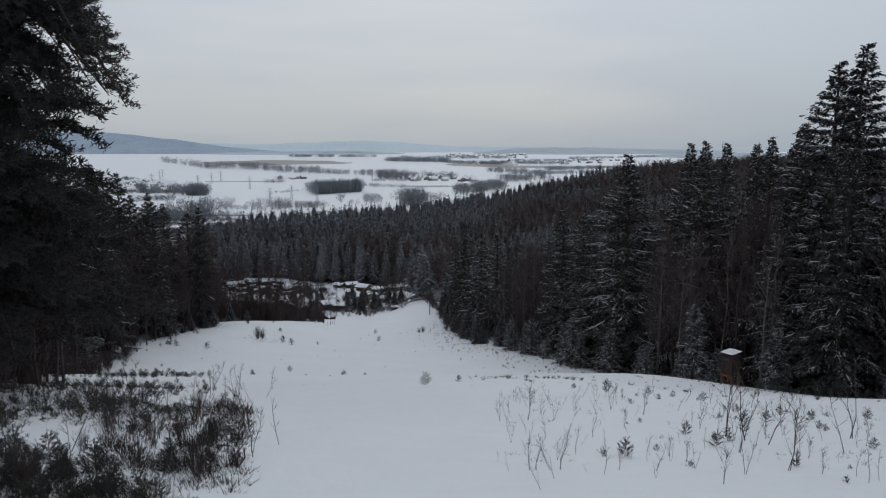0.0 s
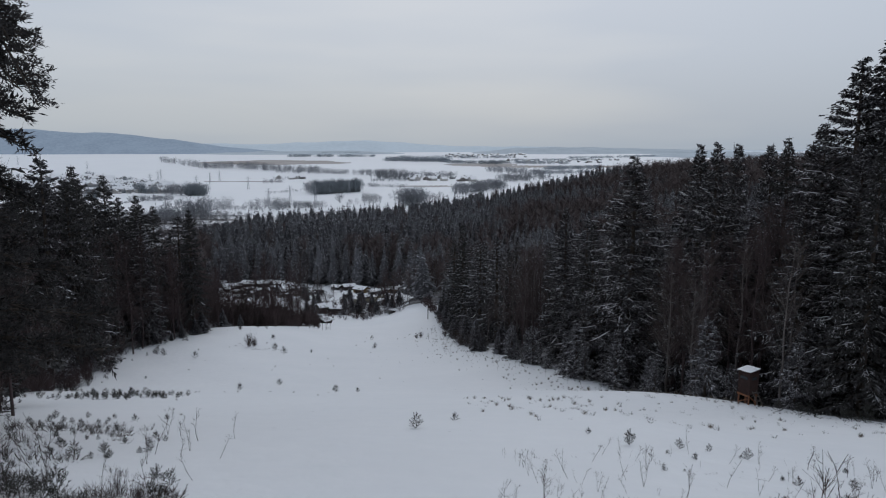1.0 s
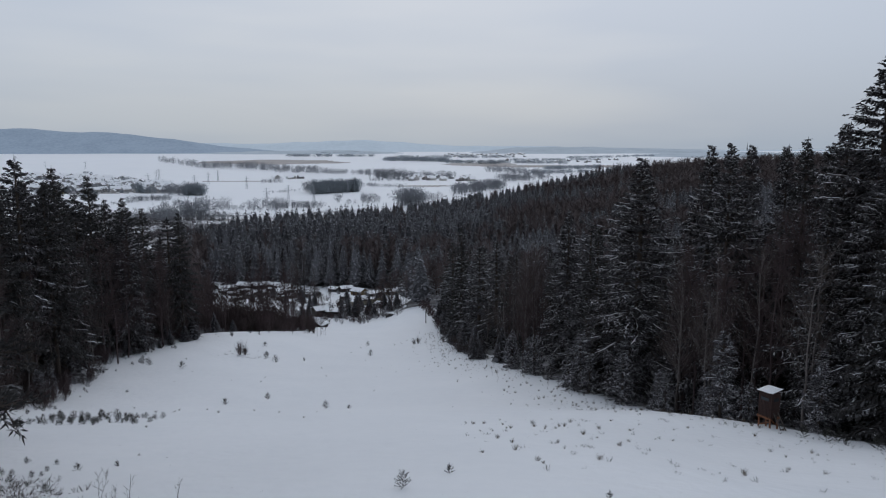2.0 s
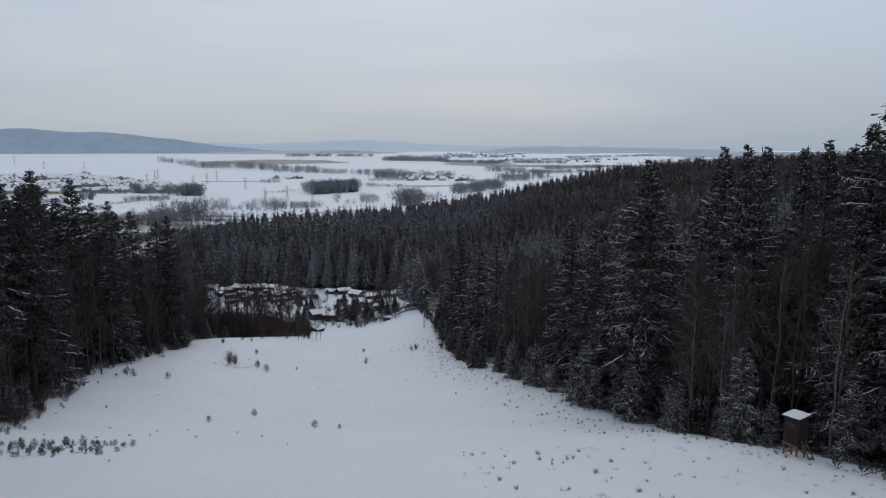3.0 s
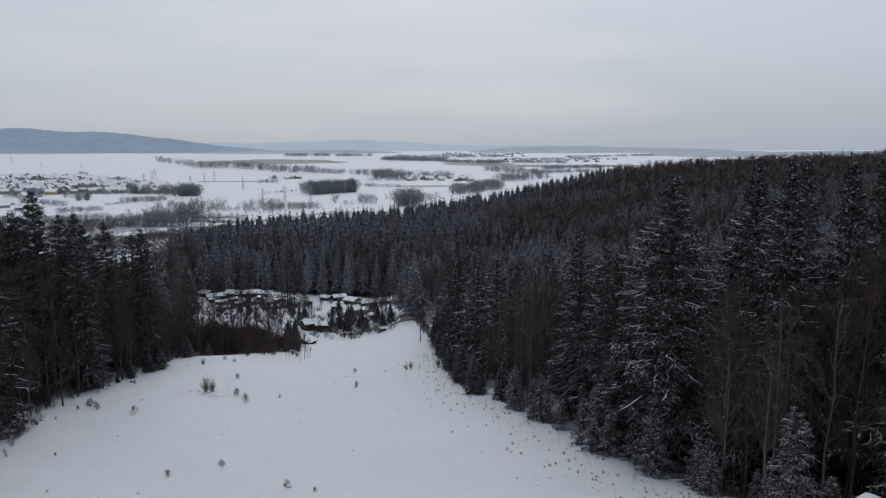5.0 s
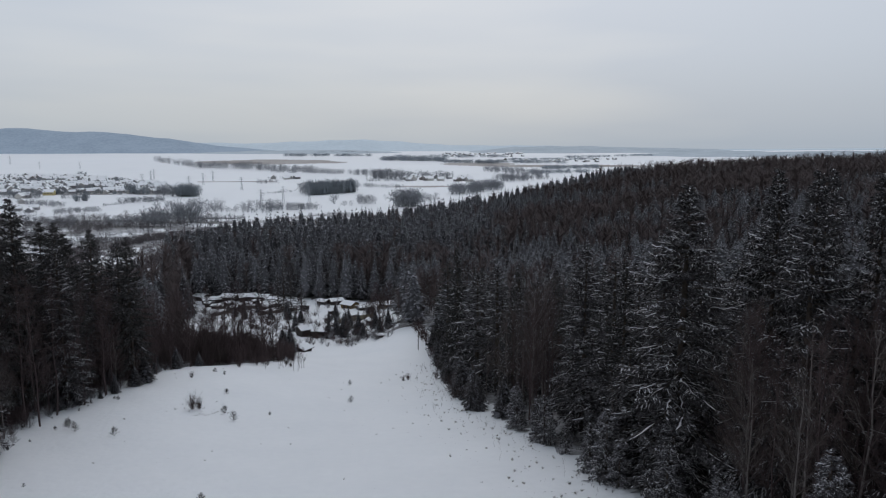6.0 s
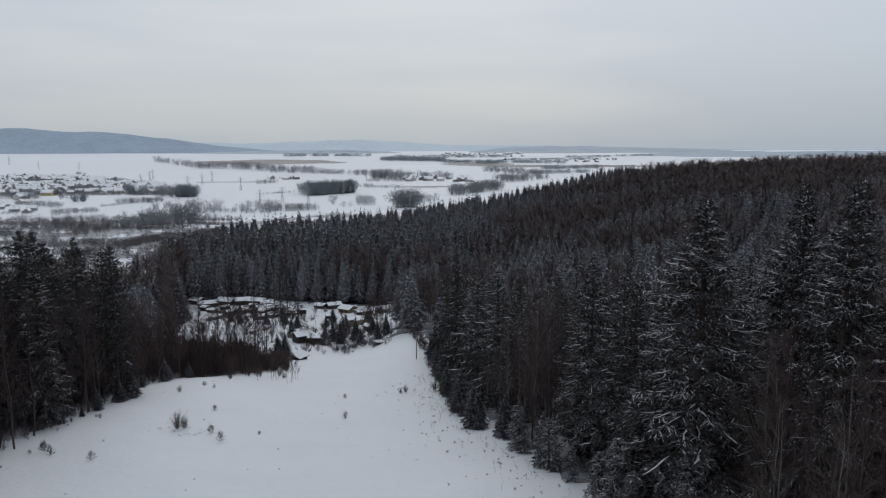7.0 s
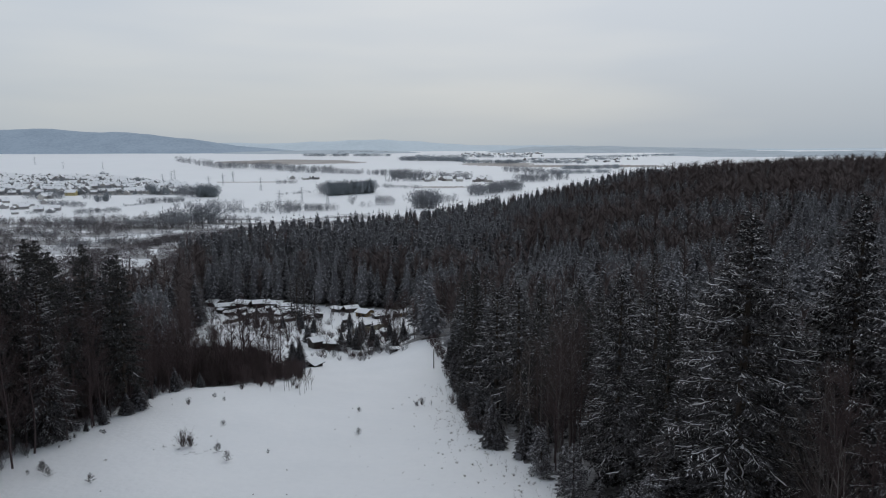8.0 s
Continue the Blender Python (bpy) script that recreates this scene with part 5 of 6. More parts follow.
# ---- plants on the run ----
def seedling_mesh(seed, H, whorls, mat, rich=1.0):
    """A young conifer: a leader and upturned tufted shoots."""
    g = np.random.default_rng(seed)
    s = Soup()
    s.tube([(0, 0, -0.05), (0.02, 0, H * 0.5), (0, 0.02, H)], [0.018, 0.012, 0.006], 4, cap=False)

    def shoot(p, d, L):
        m = int((20 + 120 * L) * rich)
        d = d / np.linalg.norm(d)
        u = g.uniform(0.25, 1.05, m)[:, None]
        e = d * 0.9 + g.normal(0, 0.6, (m, 3))
        e /= np.linalg.norm(e, axis=1)[:, None]
        f = np.cross(e, g.normal(0, 1, (m, 3)))
        f /= np.linalg.norm(f, axis=1)[:, None]
        s.sprays(p + d * L * u, e, f, g.uniform(0.045, 0.08, m) / rich ** 0.2, 0.015 / rich ** 0.4)
        s.sprays([p], [d], [np.cross(d, (0.3, 0.2, 0.9))], L, 0.02)
    shoot(np.array((0, 0, H * 0.55)), np.array((0.02, 0.0, 1.0)), H * 0.45)
    for i in range(whorls):
        h = H * (0.08 + 0.75 * i / whorls)
        n = int(g.integers(4, 8))
        for k in range(n):
            a = g.uniform(0, 6.28)
            shoot(np.array((0, 0, h + g.uniform(-0.06, 0.06) * H)), np.array((math.cos(a), math.sin(a), g.uniform(0.2, 1.3))), H * (0.52 - 0.3 * i / whorls) * g.uniform(0.6, 1.1))
    return s.mesh("young_conifer", mat)


def twig_mesh(seed, H, mat, thick=0.011):
    """A leafless sapling of one or two stems."""
    g = np.random.default_rng(seed)
    s = Soup()
    for st in range(int(g.integers(1, 3))):
        d = np.array((g.normal(0, 0.16), g.normal(0, 0.16), 1.0))
        L = H * g.uniform(0.75, 1.0)
        pts = np.array([d * L * u + np.array((0.04 * math.sin(5 * u + st), 0.03 * math.cos(4 * u), 0)) for u in (-0.05, 0.3, 0.65, 1.0)])
        s.tube(pts, np.array((1, 0.8, 0.55, 0.25)) * thick * H, 4, cap=False)
        for b in range(int(g.integers(5, 10))):
            u = g.uniform(0.25, 0.95)
            p = np.array([np.interp(u, (-0.05, 0.3, 0.65, 1.0), pts[:, c]) for c in range(3)])
            a = g.uniform(0, 6.28)
            e = np.array((math.cos(a) * 0.6, math.sin(a) * 0.6, g.uniform(0.5, 1.3)))
            e /= np.linalg.norm(e)
            l = H * g.uniform(0.12, 0.34) * (1.15 - u * 0.6)
            q = p + e * l
            s.tube([p, (p + q) / 2 + g.normal(0, 0.01, 3), q], np.array((0.5, 0.4, 0.2)) * thick * H, 3, cap=False)
            for c in range(2):
                e2 = e + g.normal(0, 0.45, 3)
                s.tube([p + e * l * 0.5, p + e * l * 0.5 + e2 * l * 0.45], np.array((0.3, 0.16)) * thick * H, 3, cap=False)
    return s.mesh("bare_sapling", mat)


def tuft_mesh(seed, H, blades, mat, spread=0.5):
    g = np.random.default_rng(seed)
    s = Soup()
    d = np.stack((g.normal(0, spread, blades), g.normal(0, spread, blades), np.ones(blades)), 1)
    d /= np.linalg.norm(d, axis=1)[:, None]
    f = np.cross(d, g.normal(0, 1, (blades, 3)))
    f /= np.linalg.norm(f, axis=1)[:, None]
    p = g.normal(0, 0.08 * H, (blades, 3)) * np.array((1, 1, 0))
    s.sprays(p, d, f, H * g.uniform(0.5, 1.1, blades), 0.02 * H, 0.1)
    return s.mesh("grass_tuft", mat)


M_SEEDLING = material("young_needles", (0.035, 0.036, 0.032), (0.06, 0.058, 0.05), 3.0, 0.8, spread=0.3)
M_HEATH = material("heather_stems", (0.05, 0.039, 0.034), (0.085, 0.067, 0.058), 4.0, 0.9, spread=0.3)
SEEDS = [seedling_mesh(501 + i, 0.75 + 0.15 * i, 4 + i, M_SEEDLING, 0.6) for i in range(4)]
SEEDS_FAR = [seedling_mesh(511 + i, 0.75 + 0.15 * i, 4 + i, M_SEEDLING, 0.25) for i in range(4)]
TWIGS = [twig_mesh(521 + i, 1.0, M_HEATH, 0.0065) for i in range(7)]
TUFTS = [tuft_mesh(541 + i, 0.35, 44, M_DRY, 0.32) for i in range(3)]
HEATHS = [bush_mesh(551 + i, 0.26, 11, 1.1, M_HEATH, "heather", 5, 2.8) for i in range(4)]
TALL = [bush_mesh(561 + i, 1.5, 80, 0.34, M_TWIG, "reed_clump") for i in range(2)]

GAPS = ((-5.1, 10.2, 0.8, 0.7), (-5.9, 11.0, 0.7, 0.6), (-4.6, 11.1, 0.5, 0.6), (-4.3, 8.6, 0.5, 0.4), (-9.2, 17.0, 1.0, 1.3))


def bare_snow(x, y):
    return any(((x - a) / c) ** 2 + ((y - b) / d) ** 2 < 1 for a, b, c, d in GAPS)


g = np.random.default_rng(44)
# single young conifers that stand out on the snow
sp = [(x, y, s, g.uniform(0, 360), int(g.integers(0, 4))) for x, y, s in (
    (-0.6, 23.4, 0.44), (4.9, 20.0, 0.5), (0.6, 25.3, 0.32), (4.4, 22.5, 0.3), (-8.9, 60.0, 0.95), (-6.8, 58.6, 0.5), (-18.2, 64.2, 0.8), (-20.9, 93.0, 1.0), (-10.2, 107.5, 0.9),
    (-15.2, 66.6, 0.6), (-29.5, 84.3, 0.9), (-35, 86.6, 1.0), (-33.8, 85.4, 0.9), (-36, 88, 0.8), (-22.6, 95.4, 1.1), (-18, 97, 0.7), (-31, 118, 1.0), (-29, 116, 0.8), (-12, 120, 0.8), (-25, 104, 0.8))]
thick = []
for i in range(900):   # the thicket of seedlings at the start
    y = 7.4 / (1 - g.random() * 0.54)
    x = g.uniform(-0.85 * y - 2.0, -0.27 * y - 0.2 - 0.5 * abs(math.sin(y * 1.7)))
    if bumps(x, y, 1.3, 4.0) > -0.25 and not (bare_snow(x, y) and g.random() < 0.85):
        thick.append((x, y, g.uniform(0.14, 0.36) + (0.15 if g.random() < 0.1 else 0), g.uniform(0, 360), int(g.integers(0, 4))))
for i in range(34):   # a loose belt along the left of the run
    y = g.uniform(36, 100)
    sp.append((float(edge_l(y)) + abs(g.normal(0, 2.5)) + 1.0, y, g.uniform(0.25, 0.6), g.uniform(0, 360), int(g.integers(0, 4))))
for i in range(84):
    y = g.uniform(42.5, 47)
    sp.append((g.uniform(-23.5, -16), y, g.uniform(0.22, 0.5), g.uniform(0, 360), int(g.integers(0, 4))))
for i in range(44):
    sp.append((g.uniform(-15, -9.5), g.uniform(22, 28), g.uniform(0.14, 0.32), g.uniform(0, 360), int(g.integers(0, 4))))
for i in range(34):
    sp.append((g.uniform(-11.5, -6.5), g.uniform(15.5, 22), g.uniform(0.14, 0.34), g.uniform(0, 360), int(g.integers(0, 4))))
for i in range(48):
    y = g.uniform(8.5, 20)
    sp.append((g.uniform(0.24 * y, 0.68 * y + 1), y, g.uniform(0.1, 0.3), g.uniform(0, 360), int(g.integers(0, 4))))
for i in range(14):
    y = g.uniform(34, 44)
    sp.append((float(edge_r(y)) - g.uniform(0.3, 2.5), y, g.uniform(0.5, 0.95), g.uniform(0, 360), int(g.integers(0, 4))))
scatter_copies(BUSHES, "low_bush", "low brown leafless bush in the snow beside the run", "bush", "low bushes on the run",
               [(g.uniform(-0.46 * y - 1.5, -0.30 * y - 0.4), y, g.uniform(0.09, 0.18), g.uniform(0, 360), int(g.integers(0, 5))) for y in 8.0 / (1 - g.random(22) * 0.45)])
thick.sort(key=lambda p: (p[0] + 4.5) ** 2 + (p[1] - 11) ** 2)
sp += thick[:20]
join_copies(SEEDS_FAR, "seedling_thicket", "thicket of small dark conifer seedlings in the snow", "seedlings", thick[20:], M_SEEDLING)
scatter_copies(SEEDS, "young_conifer", "small dark young conifer growing out of the snow", "young conifer", "young conifers on the run", sp)

sp = []
for i in range(190):
    y = g.uniform(7.8, 19)
    x = g.uniform(0.08 * y, 0.68 * y + 1)
    sp.append((x, y, g.uniform(0.15, 0.7), g.uniform(0, 360), int(g.integers(0, 7))))
for x, y, s in ((-2.9, 9.9, 1.1), (-2.6, 10.4, 0.8), (-7.5, 22, 1.0), (5.0, 11.6, 1.5), (5.2, 11.3, 1.4), (5.4, 10.9, 1.3), (4.8, 9.1, 1.2), (7.4, 12, 1.4), (4.6, 10.3, 1.0), (6.3, 10.4, 1.1), (1.7, 13.3, 0.9)):
    sp.append((x, y, s, g.uniform(0, 360), int(g.integers(0, 7))))
for i in range(30):
    y = g.uniform(8.5, 22)
    sp.append((g.uniform(-0.42 * y - 2, -0.25 * y), y, g.uniform(0.5, 1.2), g.uniform(0, 360), int(g.integers(0, 7))))
for i in range(80):
    y = g.uniform(44, 140)
    sp.append((float(edge_r(y)) - abs(g.normal(0, 2.5)) - 0.2, y, g.uniform(0.5, 1.3), g.uniform(0, 360), int(g.integers(0, 7))))
scatter_copies(TWIGS, "bare_sapling", "thin leafless sapling sticking out of the snow", "sapling", "saplings on the run", sp)

sp = []
for i in range(230):
    y = g.uniform(44, 140)
    sp.append((float(edge_r(y)) - abs(g.normal(0, 3.5)) - 0.2, y, g.uniform(0.4, 1.1), g.uniform(0, 360), int(g.integers(0, 3))))
for i in range(60):
    y = g.uniform(26, 46)
    sp.append((g.uniform(1.5, float(edge_r(y)) - 1.5), y, g.uniform(0.4, 1.0), g.uniform(0, 360), int(g.integers(0, 3))))
for i in range(50):
    y = g.uniform(30, 125)
    sp.append((g.uniform(float(edge_l(y)) + 1, -6), y, g.uniform(0.25, 0.8), g.uniform(0, 360), int(g.integers(0, 3))))
scatter_copies(TUFTS, "grass_tuft", "dry yellow-brown grass tuft in the snow", "grass tuft", "grass tufts on the run", sp)

sp = []
for i in range(5200):
    y = 5.8 / (1 - g.random() * 0.64)
    x = g.uniform(-0.85 * y - 3.0, -0.27 * y - 0.1 - 0.6 * abs(math.sin(y * 1.3 + 1)))
    if bumps(x, y, 1.3, 4.0) > -0.45 and y > 5.2 + 1.2 * float(bumps(x, y, 0.9, 7.0)) and not (bare_snow(x, y) and g.random() < 0.85):
        sp.append((x, y, g.uniform(0.35, 1.0), g.uniform(0, 360), int(g.integers(0, 4))))
for i in range(420):
    y = g.uniform(7.8, 14.5)
    x = -0.27 * y - 0.3 - abs(g.normal(0, 1.0))
    if not bare_snow(x, y):
        sp.append((x, y, g.uniform(0.5, 1.15), g.uniform(0, 360), int(g.integers(0, 4))))
for i in range(420):
    y = g.uniform(13, 25)
    x = g.uniform(-15.5, -6.5 - 0.2 * (y - 13))
    if bumps(x, y, 1.6, 4.0) > -0.25:
        sp.append((x, y, g.uniform(0.8, 1.7), g.uniform(0, 360), int(g.integers(0, 4))))
for i in range(130):
    y = g.uniform(25, 47)
    x = g.uniform(1.0, float(edge_r(y)) - 1)
    sp.append((x, y, g.uniform(0.4, 1.2), g.uniform(0, 360), int(g.integers(0, 4))))
for i in range(300):
    y = g.uniform(26, 112)
    sp.append((float(edge_r(y)) - abs(g.normal(0, 5.0)) - 0.3, y, g.uniform(0.3, 0.9), g.uniform(0, 360), int(g.integers(0, 4))))
for i in range(80):
    y = g.uniform(8, 19)
    sp.append((g.uniform(0.10 * y, 0.68 * y + 1), y, g.uniform(0.25, 0.7), g.uniform(0, 360), int(g.integers(0, 3))))
for i in range(170):
    y = 22 / (1 - g.random() * 0.75)
    x = g.uniform(max(-0.55 * y, float(edge_l(y)) + 1), min(0.6 * y, float(edge_r(y)) - 0.5))
    sp.append((x, y, g.uniform(0.1, 0.32), g.uniform(0, 360), int(g.integers(0, 4))))
for i in range(20):
    sp.append((-25.8 + g.normal(0, 1.3), 95 + g.normal(0, 1.3), g.uniform(0.8, 1.6), g.uniform(0, 360), int(g.integers(0, 3))))
join_copies(HEATHS, "heather", "dark brown heather and low shrubs poking through the snow", "heather", sp, M_HEATH)
scatter_copies(TALL, "reed_clump", "clump of tall dry brown stems on the snow", "dry stems", "dry clumps on the run",
               [(-26.2, 95.6, 1.35, 0, 0), (-25.6, 96.0, 1.0, 90, 1), (-32.5, 113, 0.7, 10, 1), (-3.8, 127, 0.9, 0, 0), (-4.5, 126, 0.7, 0, 1), (-23.5, 133, 0.7, 30, 0), (-24.8, 136, 0.9, 30, 1), (-30.5, 128, 1.0, 0, 1)])


# ---- the valley: villages, tree belts, pylons ----
def house(seed, wall, label):
    t = tagged(new("house"), label, "house", "houses in the valley")
    W, D, h = 11.0 + seed % 3, 9.0, 4.5
    rise = 3.6
    bm = bmesh.new()
    ring = [(-D / 2, -1), (D / 2, -1), (D / 2, h), (0, h + rise), (-D / 2, h)]
    ends = [[bm.verts.new((sx * W / 2, a, b)) for a, b in ring] for sx in (-1, 1)]
    bm.faces.new(ends[0][::-1])
    bm.faces.new(ends[1])
    for i in range(5):
        bm.faces.new((ends[0][i], ends[0][(i + 1) % 5], ends[1][(i + 1) % 5], ends[1][i]))
    bmesh.ops.recalc_face_normals(bm, faces=bm.faces[:])
    part("wall", bm_mesh("wall", bm, wall), t)
    for sgn in (-1, 1):
        r = part("roof", box_mesh("roof", (W + 1, math.hypot(D / 2 + 0.6, rise) + 0.2, 0.35), M_FIELD), t, "snow-covered roof")
        r.matrix_basis = pose(0, sgn * (D / 4 + 0.1), h + rise / 2 + 0.1, -sgn * math.degrees(math.atan2(rise, D / 2)), 0, 0)
    for i in (-1, 0, 1) if seed < 4 else ():
        part("window", box_mesh("window", (1.3, 0.1, 1.4), M_GLASS, (i * 3.2, -D / 2 - 0.04, 2.6)), t)
    part("chimney", box_mesh("chimney", (0.7, 0.7, 1.6), M_DARKWALL, (W * 0.2, 0.3, h + rise + 0.3)), t)
    return t


M_FARWALL = material("grey_render", (0.34, 0.33, 0.33), (0.26, 0.255, 0.255), 0.5, 0.9, spread=0.3)
M_BROWNWALL = material("brown_boarding", (0.17, 0.15, 0.14), (0.24, 0.22, 0.21), 0.5, 0.9, spread=0.3)
FAR_HOUSES = [house(4, M_PALEWALL, "small pale house with a snowy roof in the far village"), house(5, M_FARWALL, "small grey house with a snowy roof in the far village"), house(6, M_BROWNWALL, "small brown barn with a snowy roof in the far village")]
HOUSES = [house(1, M_PALEWALL, "pale house with a snow-covered gable roof in the valley village"), house(2, M_FARWALL, "grey house with a snow-covered roof in the valley village")]
g = np.random.default_rng(71)
hs = []
while len(hs) < 370:
    y = g.uniform(1195, 1860)
    k = g.uniform(-0.66, -0.36)
    if y < np.interp(k, (-0.64, -0.5, -0.42, -0.36), (1860, 1790, 1540, 1300)) and bumps(k * y, y, 90, 5.0) > -0.5 and all((k * y - a) ** 2 + (y - b) ** 2 > 17 ** 2 for a, b in hs):
        hs.append((k * y, y))
for i in range(26):
    y = g.uniform(850, 1150)
    hs.append((g.uniform(-0.66 * y - 10, -0.56 * y), y))
for i in range(30):
    y = g.uniform(1560, 1720)
    hs.append((g.uniform(-75, 75), y))
for i in range(60):
    y = g.uniform(3300, 4000)
    hs.append((g.uniform(20, 0.12 * y), y))
for i in range(22):
    y = g.uniform(2700, 3000)
    hs.append((y * g.uniform(0.09, 0.25), y))
for i in range(6):
    hs.append((g.uniform(-410, -325), g.uniform(1655, 1690)))
def join_houses(spots):
    """The farthest houses, walls and snowy roofs in one mesh."""
    V, F, I, n = [], [], [], 0
    q = np.random.default_rng(73)
    ring = [(-4.5, -1), (4.5, -1), (4.5, 4.5), (0, 8.1), (-4.5, 4.5)]
    one = np.array([(sx * 6, a, z) for sx in (-1, 1) for a, z in ring] + [(sx * 6.5, a, z) for sx in (-1, 1) for a, z in ((5.2, 4.1), (0, 8.5), (-5.2, 4.1))])
    tris = [(0, 4, 3), (0, 3, 2), (0, 2, 1), (5, 6, 7), (5, 7, 8), (5, 8, 9), (0, 1, 6), (0, 6, 5), (1, 2, 7), (1, 7, 6), (4, 0, 5), (4, 5, 9), (10, 11, 14), (10, 14, 13), (11, 12, 15), (11, 15, 14)]
    for x, y in spots:
        a, f = radians(q.choice((20, 110, 35)) + q.normal(0, 8)), q.uniform(0.85, 1.3)
        c, s = math.cos(a) * f, math.sin(a) * f
        V.append(np.stack((one[:, 0] * c - one[:, 1] * s + x, one[:, 0] * s + one[:, 1] * c + y, one[:, 2] * f + float(ground_z(x, y))), 1))
        F.append(np.array(tris) + n)
        k = int(q.integers(0, 3))
        I.append(np.array([k] * 12 + [3] * 4))
        n += len(one)
    ob = new("far_village", tri_mesh("far_village", np.concatenate(V), np.concatenate(F), [M_PALEWALL, M_FARWALL, M_BROWNWALL, M_FIELD], np.concatenate(I)))
    tagged(ob, "distant village houses with snow-covered roofs", "village", kind="stuff")


far_used, near_used = 0, 0
join_houses([p for p in hs if p[1] > 1500])
for i, (x, y) in enumerate([p for p in hs if p[1] <= 1500]):
    m = place(x, y, g.choice((20, 110, 35)) + g.normal(0, 8))
    if y > 1260:
        k = far_used if far_used < 3 else int(g.integers(0, 3))
        ob = FAR_HOUSES[k] if far_used < 3 else copy_thing(FAR_HOUSES[k], m)
        far_used += 1
    else:
        k = near_used if near_used < 2 else int(g.integers(0, 2))
        ob = HOUSES[k] if near_used < 2 else copy_thing(HOUSES[k], m)
        near_used += 1
    ob.matrix_basis = m
    f = g.uniform(0.8, 1.25) if y > 1100 else g.uniform(0.6, 0.9)
    ob.scale = (f, f, f)
yh = house(3, M_YELLOWWALL, "large yellow house with a snowy roof in the village")
yh.matrix_basis = place(-640, 1172, 6)
yh.scale = (1.5, 1.1, 1.2)


def pylon(label):
    t = tagged(new("power_pylon"), label, "pylon", "pylons across the fields")
    H = 30.0
    mast, arm = Soup(), Soup()
    for a, b in ((-1, -1), (1, -1), (1, 1), (-1, 1)):
        mast.tube([(a * 2.2, b * 2.2, -0.5), (a * 0.9, b * 0.9, 17), (a * 0.2, b * 0.2, H)], [0.22, 0.18, 0.12], 4)
    for k in range(8):
        z0, z1 = 2 + k * 2.9, 4.9 + k * 2.9
        w0, w1 = (max(0.3, 2.2 - 0.072 * z) for z in (z0, z1))
        for a, b, c, d in ((-1, -1, 1, -1), (1, 1, -1, 1), (-1, 1, -1, -1), (1, -1, 1, 1)):
            mast.tube([(a * w0, b * w0, z0), (c * w1, d * w1, z1)], [0.1, 0.1], 3)
    part("mast", mast.mesh("mast", M_STEEL), t)
    for z, w in ((20, 5.5), (24.5, 7.0), (28.5, 4.0)):
        s = Soup()
        s.tube([(-w, 0, z), (0, 0, z + 0.7), (w, 0, z)], [0.12, 0.3, 0.12], 4)
        part("crossarm", s.mesh("crossarm", M_STEEL), t)
    return t


py = pylon("grey lattice steel power pylon standing in the snowy field")
for i, (x, y) in enumerate(((-1539, 2550), (-1250, 2225), (-1125, 2227), (-590, 1417), (-646, 1596), (-681, 1699), (-466, 1329), (-482, 1456), (-506, 1594), (-355, 1283), (-216, 994), (-180, 994), (-229, 923), (-158, 1190))):
    m = place(x, y, 30)
    if i == 0:
        py.matrix_basis = m
    else:
        ob = copy_thing(py, m)
        ob.scale = (0.8, 0.8, 0.8)


def far_crown(seed, n, wide=0.34):
    """A leafless round crown of short twig fans, seen from far off, 1 m high."""
    g = np.random.default_rng(seed)
    s = Soup()
    d = g.normal(0, 1, (n, 3))
    d /= np.linalg.norm(d, axis=1)[:, None]
    p = d * (g.random(n) ** 0.45)[:, None] * np.array((wide, wide, 0.42)) + np.array((0, 0, 0.52))
    t = d + g.normal(0, 0.5, (n, 3)) + np.array((0, 0, 0.6))
    t /= np.linalg.norm(t, axis=1)[:, None]
    w = np.cross(t, g.normal(0, 1, (n, 3)))
    w /= np.linalg.norm(w, axis=1)[:, None]
    s.sprays(p, t, w, g.uniform(0.09, 0.18, n), g.uniform(0.024, 0.048, n))
    s.tube([(0, 0, -0.02), (0.01, 0, 0.3), (0, 0.01, 0.8)], [0.022, 0.016, 0.006], 3, cap=False)
    v, f = np.concatenate(s.v), np.concatenate(s.f)
    return v, f, np.zeros(len(f), dtype=int)


FARBARES = [far_crown(160, 62), far_crown(161, 56, 0.28), far_crown(162, 62, 0.38), far_crown(163, 50, 0.2)]
FARCONES = [far_spruce(170 + i, 80, 0.17, 0.25, 0.24, 0.9) for i in range(3)]


# rows of trees in the valley: from x, y to x, y, depth, number, height
# belts between the far fields
FIELD_BELTS = (
    (-1110, 2791, -786, 2292, 30, 45, 22.7), (-772, 2252, -625, 2207, 45, 70, 21.7), (-625, 2207, -512, 2104, 50, 60, 22.7),
    (-512, 2104, -336, 1959, 60, 90, 19.8), (-466, 1980, -265, 1896, 20, 60, 11.0), (-336, 1959, -176, 1835, 50, 70, 15.4),
    (-164, 1704, -77, 1627, 60, 75, 23.0), (-78, 1760, 32, 1661, 60, 60, 18.0), (-148, 1374, -64, 1334, 22, 50, 7.7),
    (-156, 1558, -56, 1556, 20, 40, 7.6), (-407, 1674, -325, 1664, 10, 20, 6.8), (-380, 1493, -342, 1510, 14, 22, 9.7),
    (136, 2030, 264, 1799, 60, 90, 18.6),
)
# woods by the far hamlets
FIELD_EDGES = (
    (130, 1563, 244, 1661, 60, 90, 18.3),
)
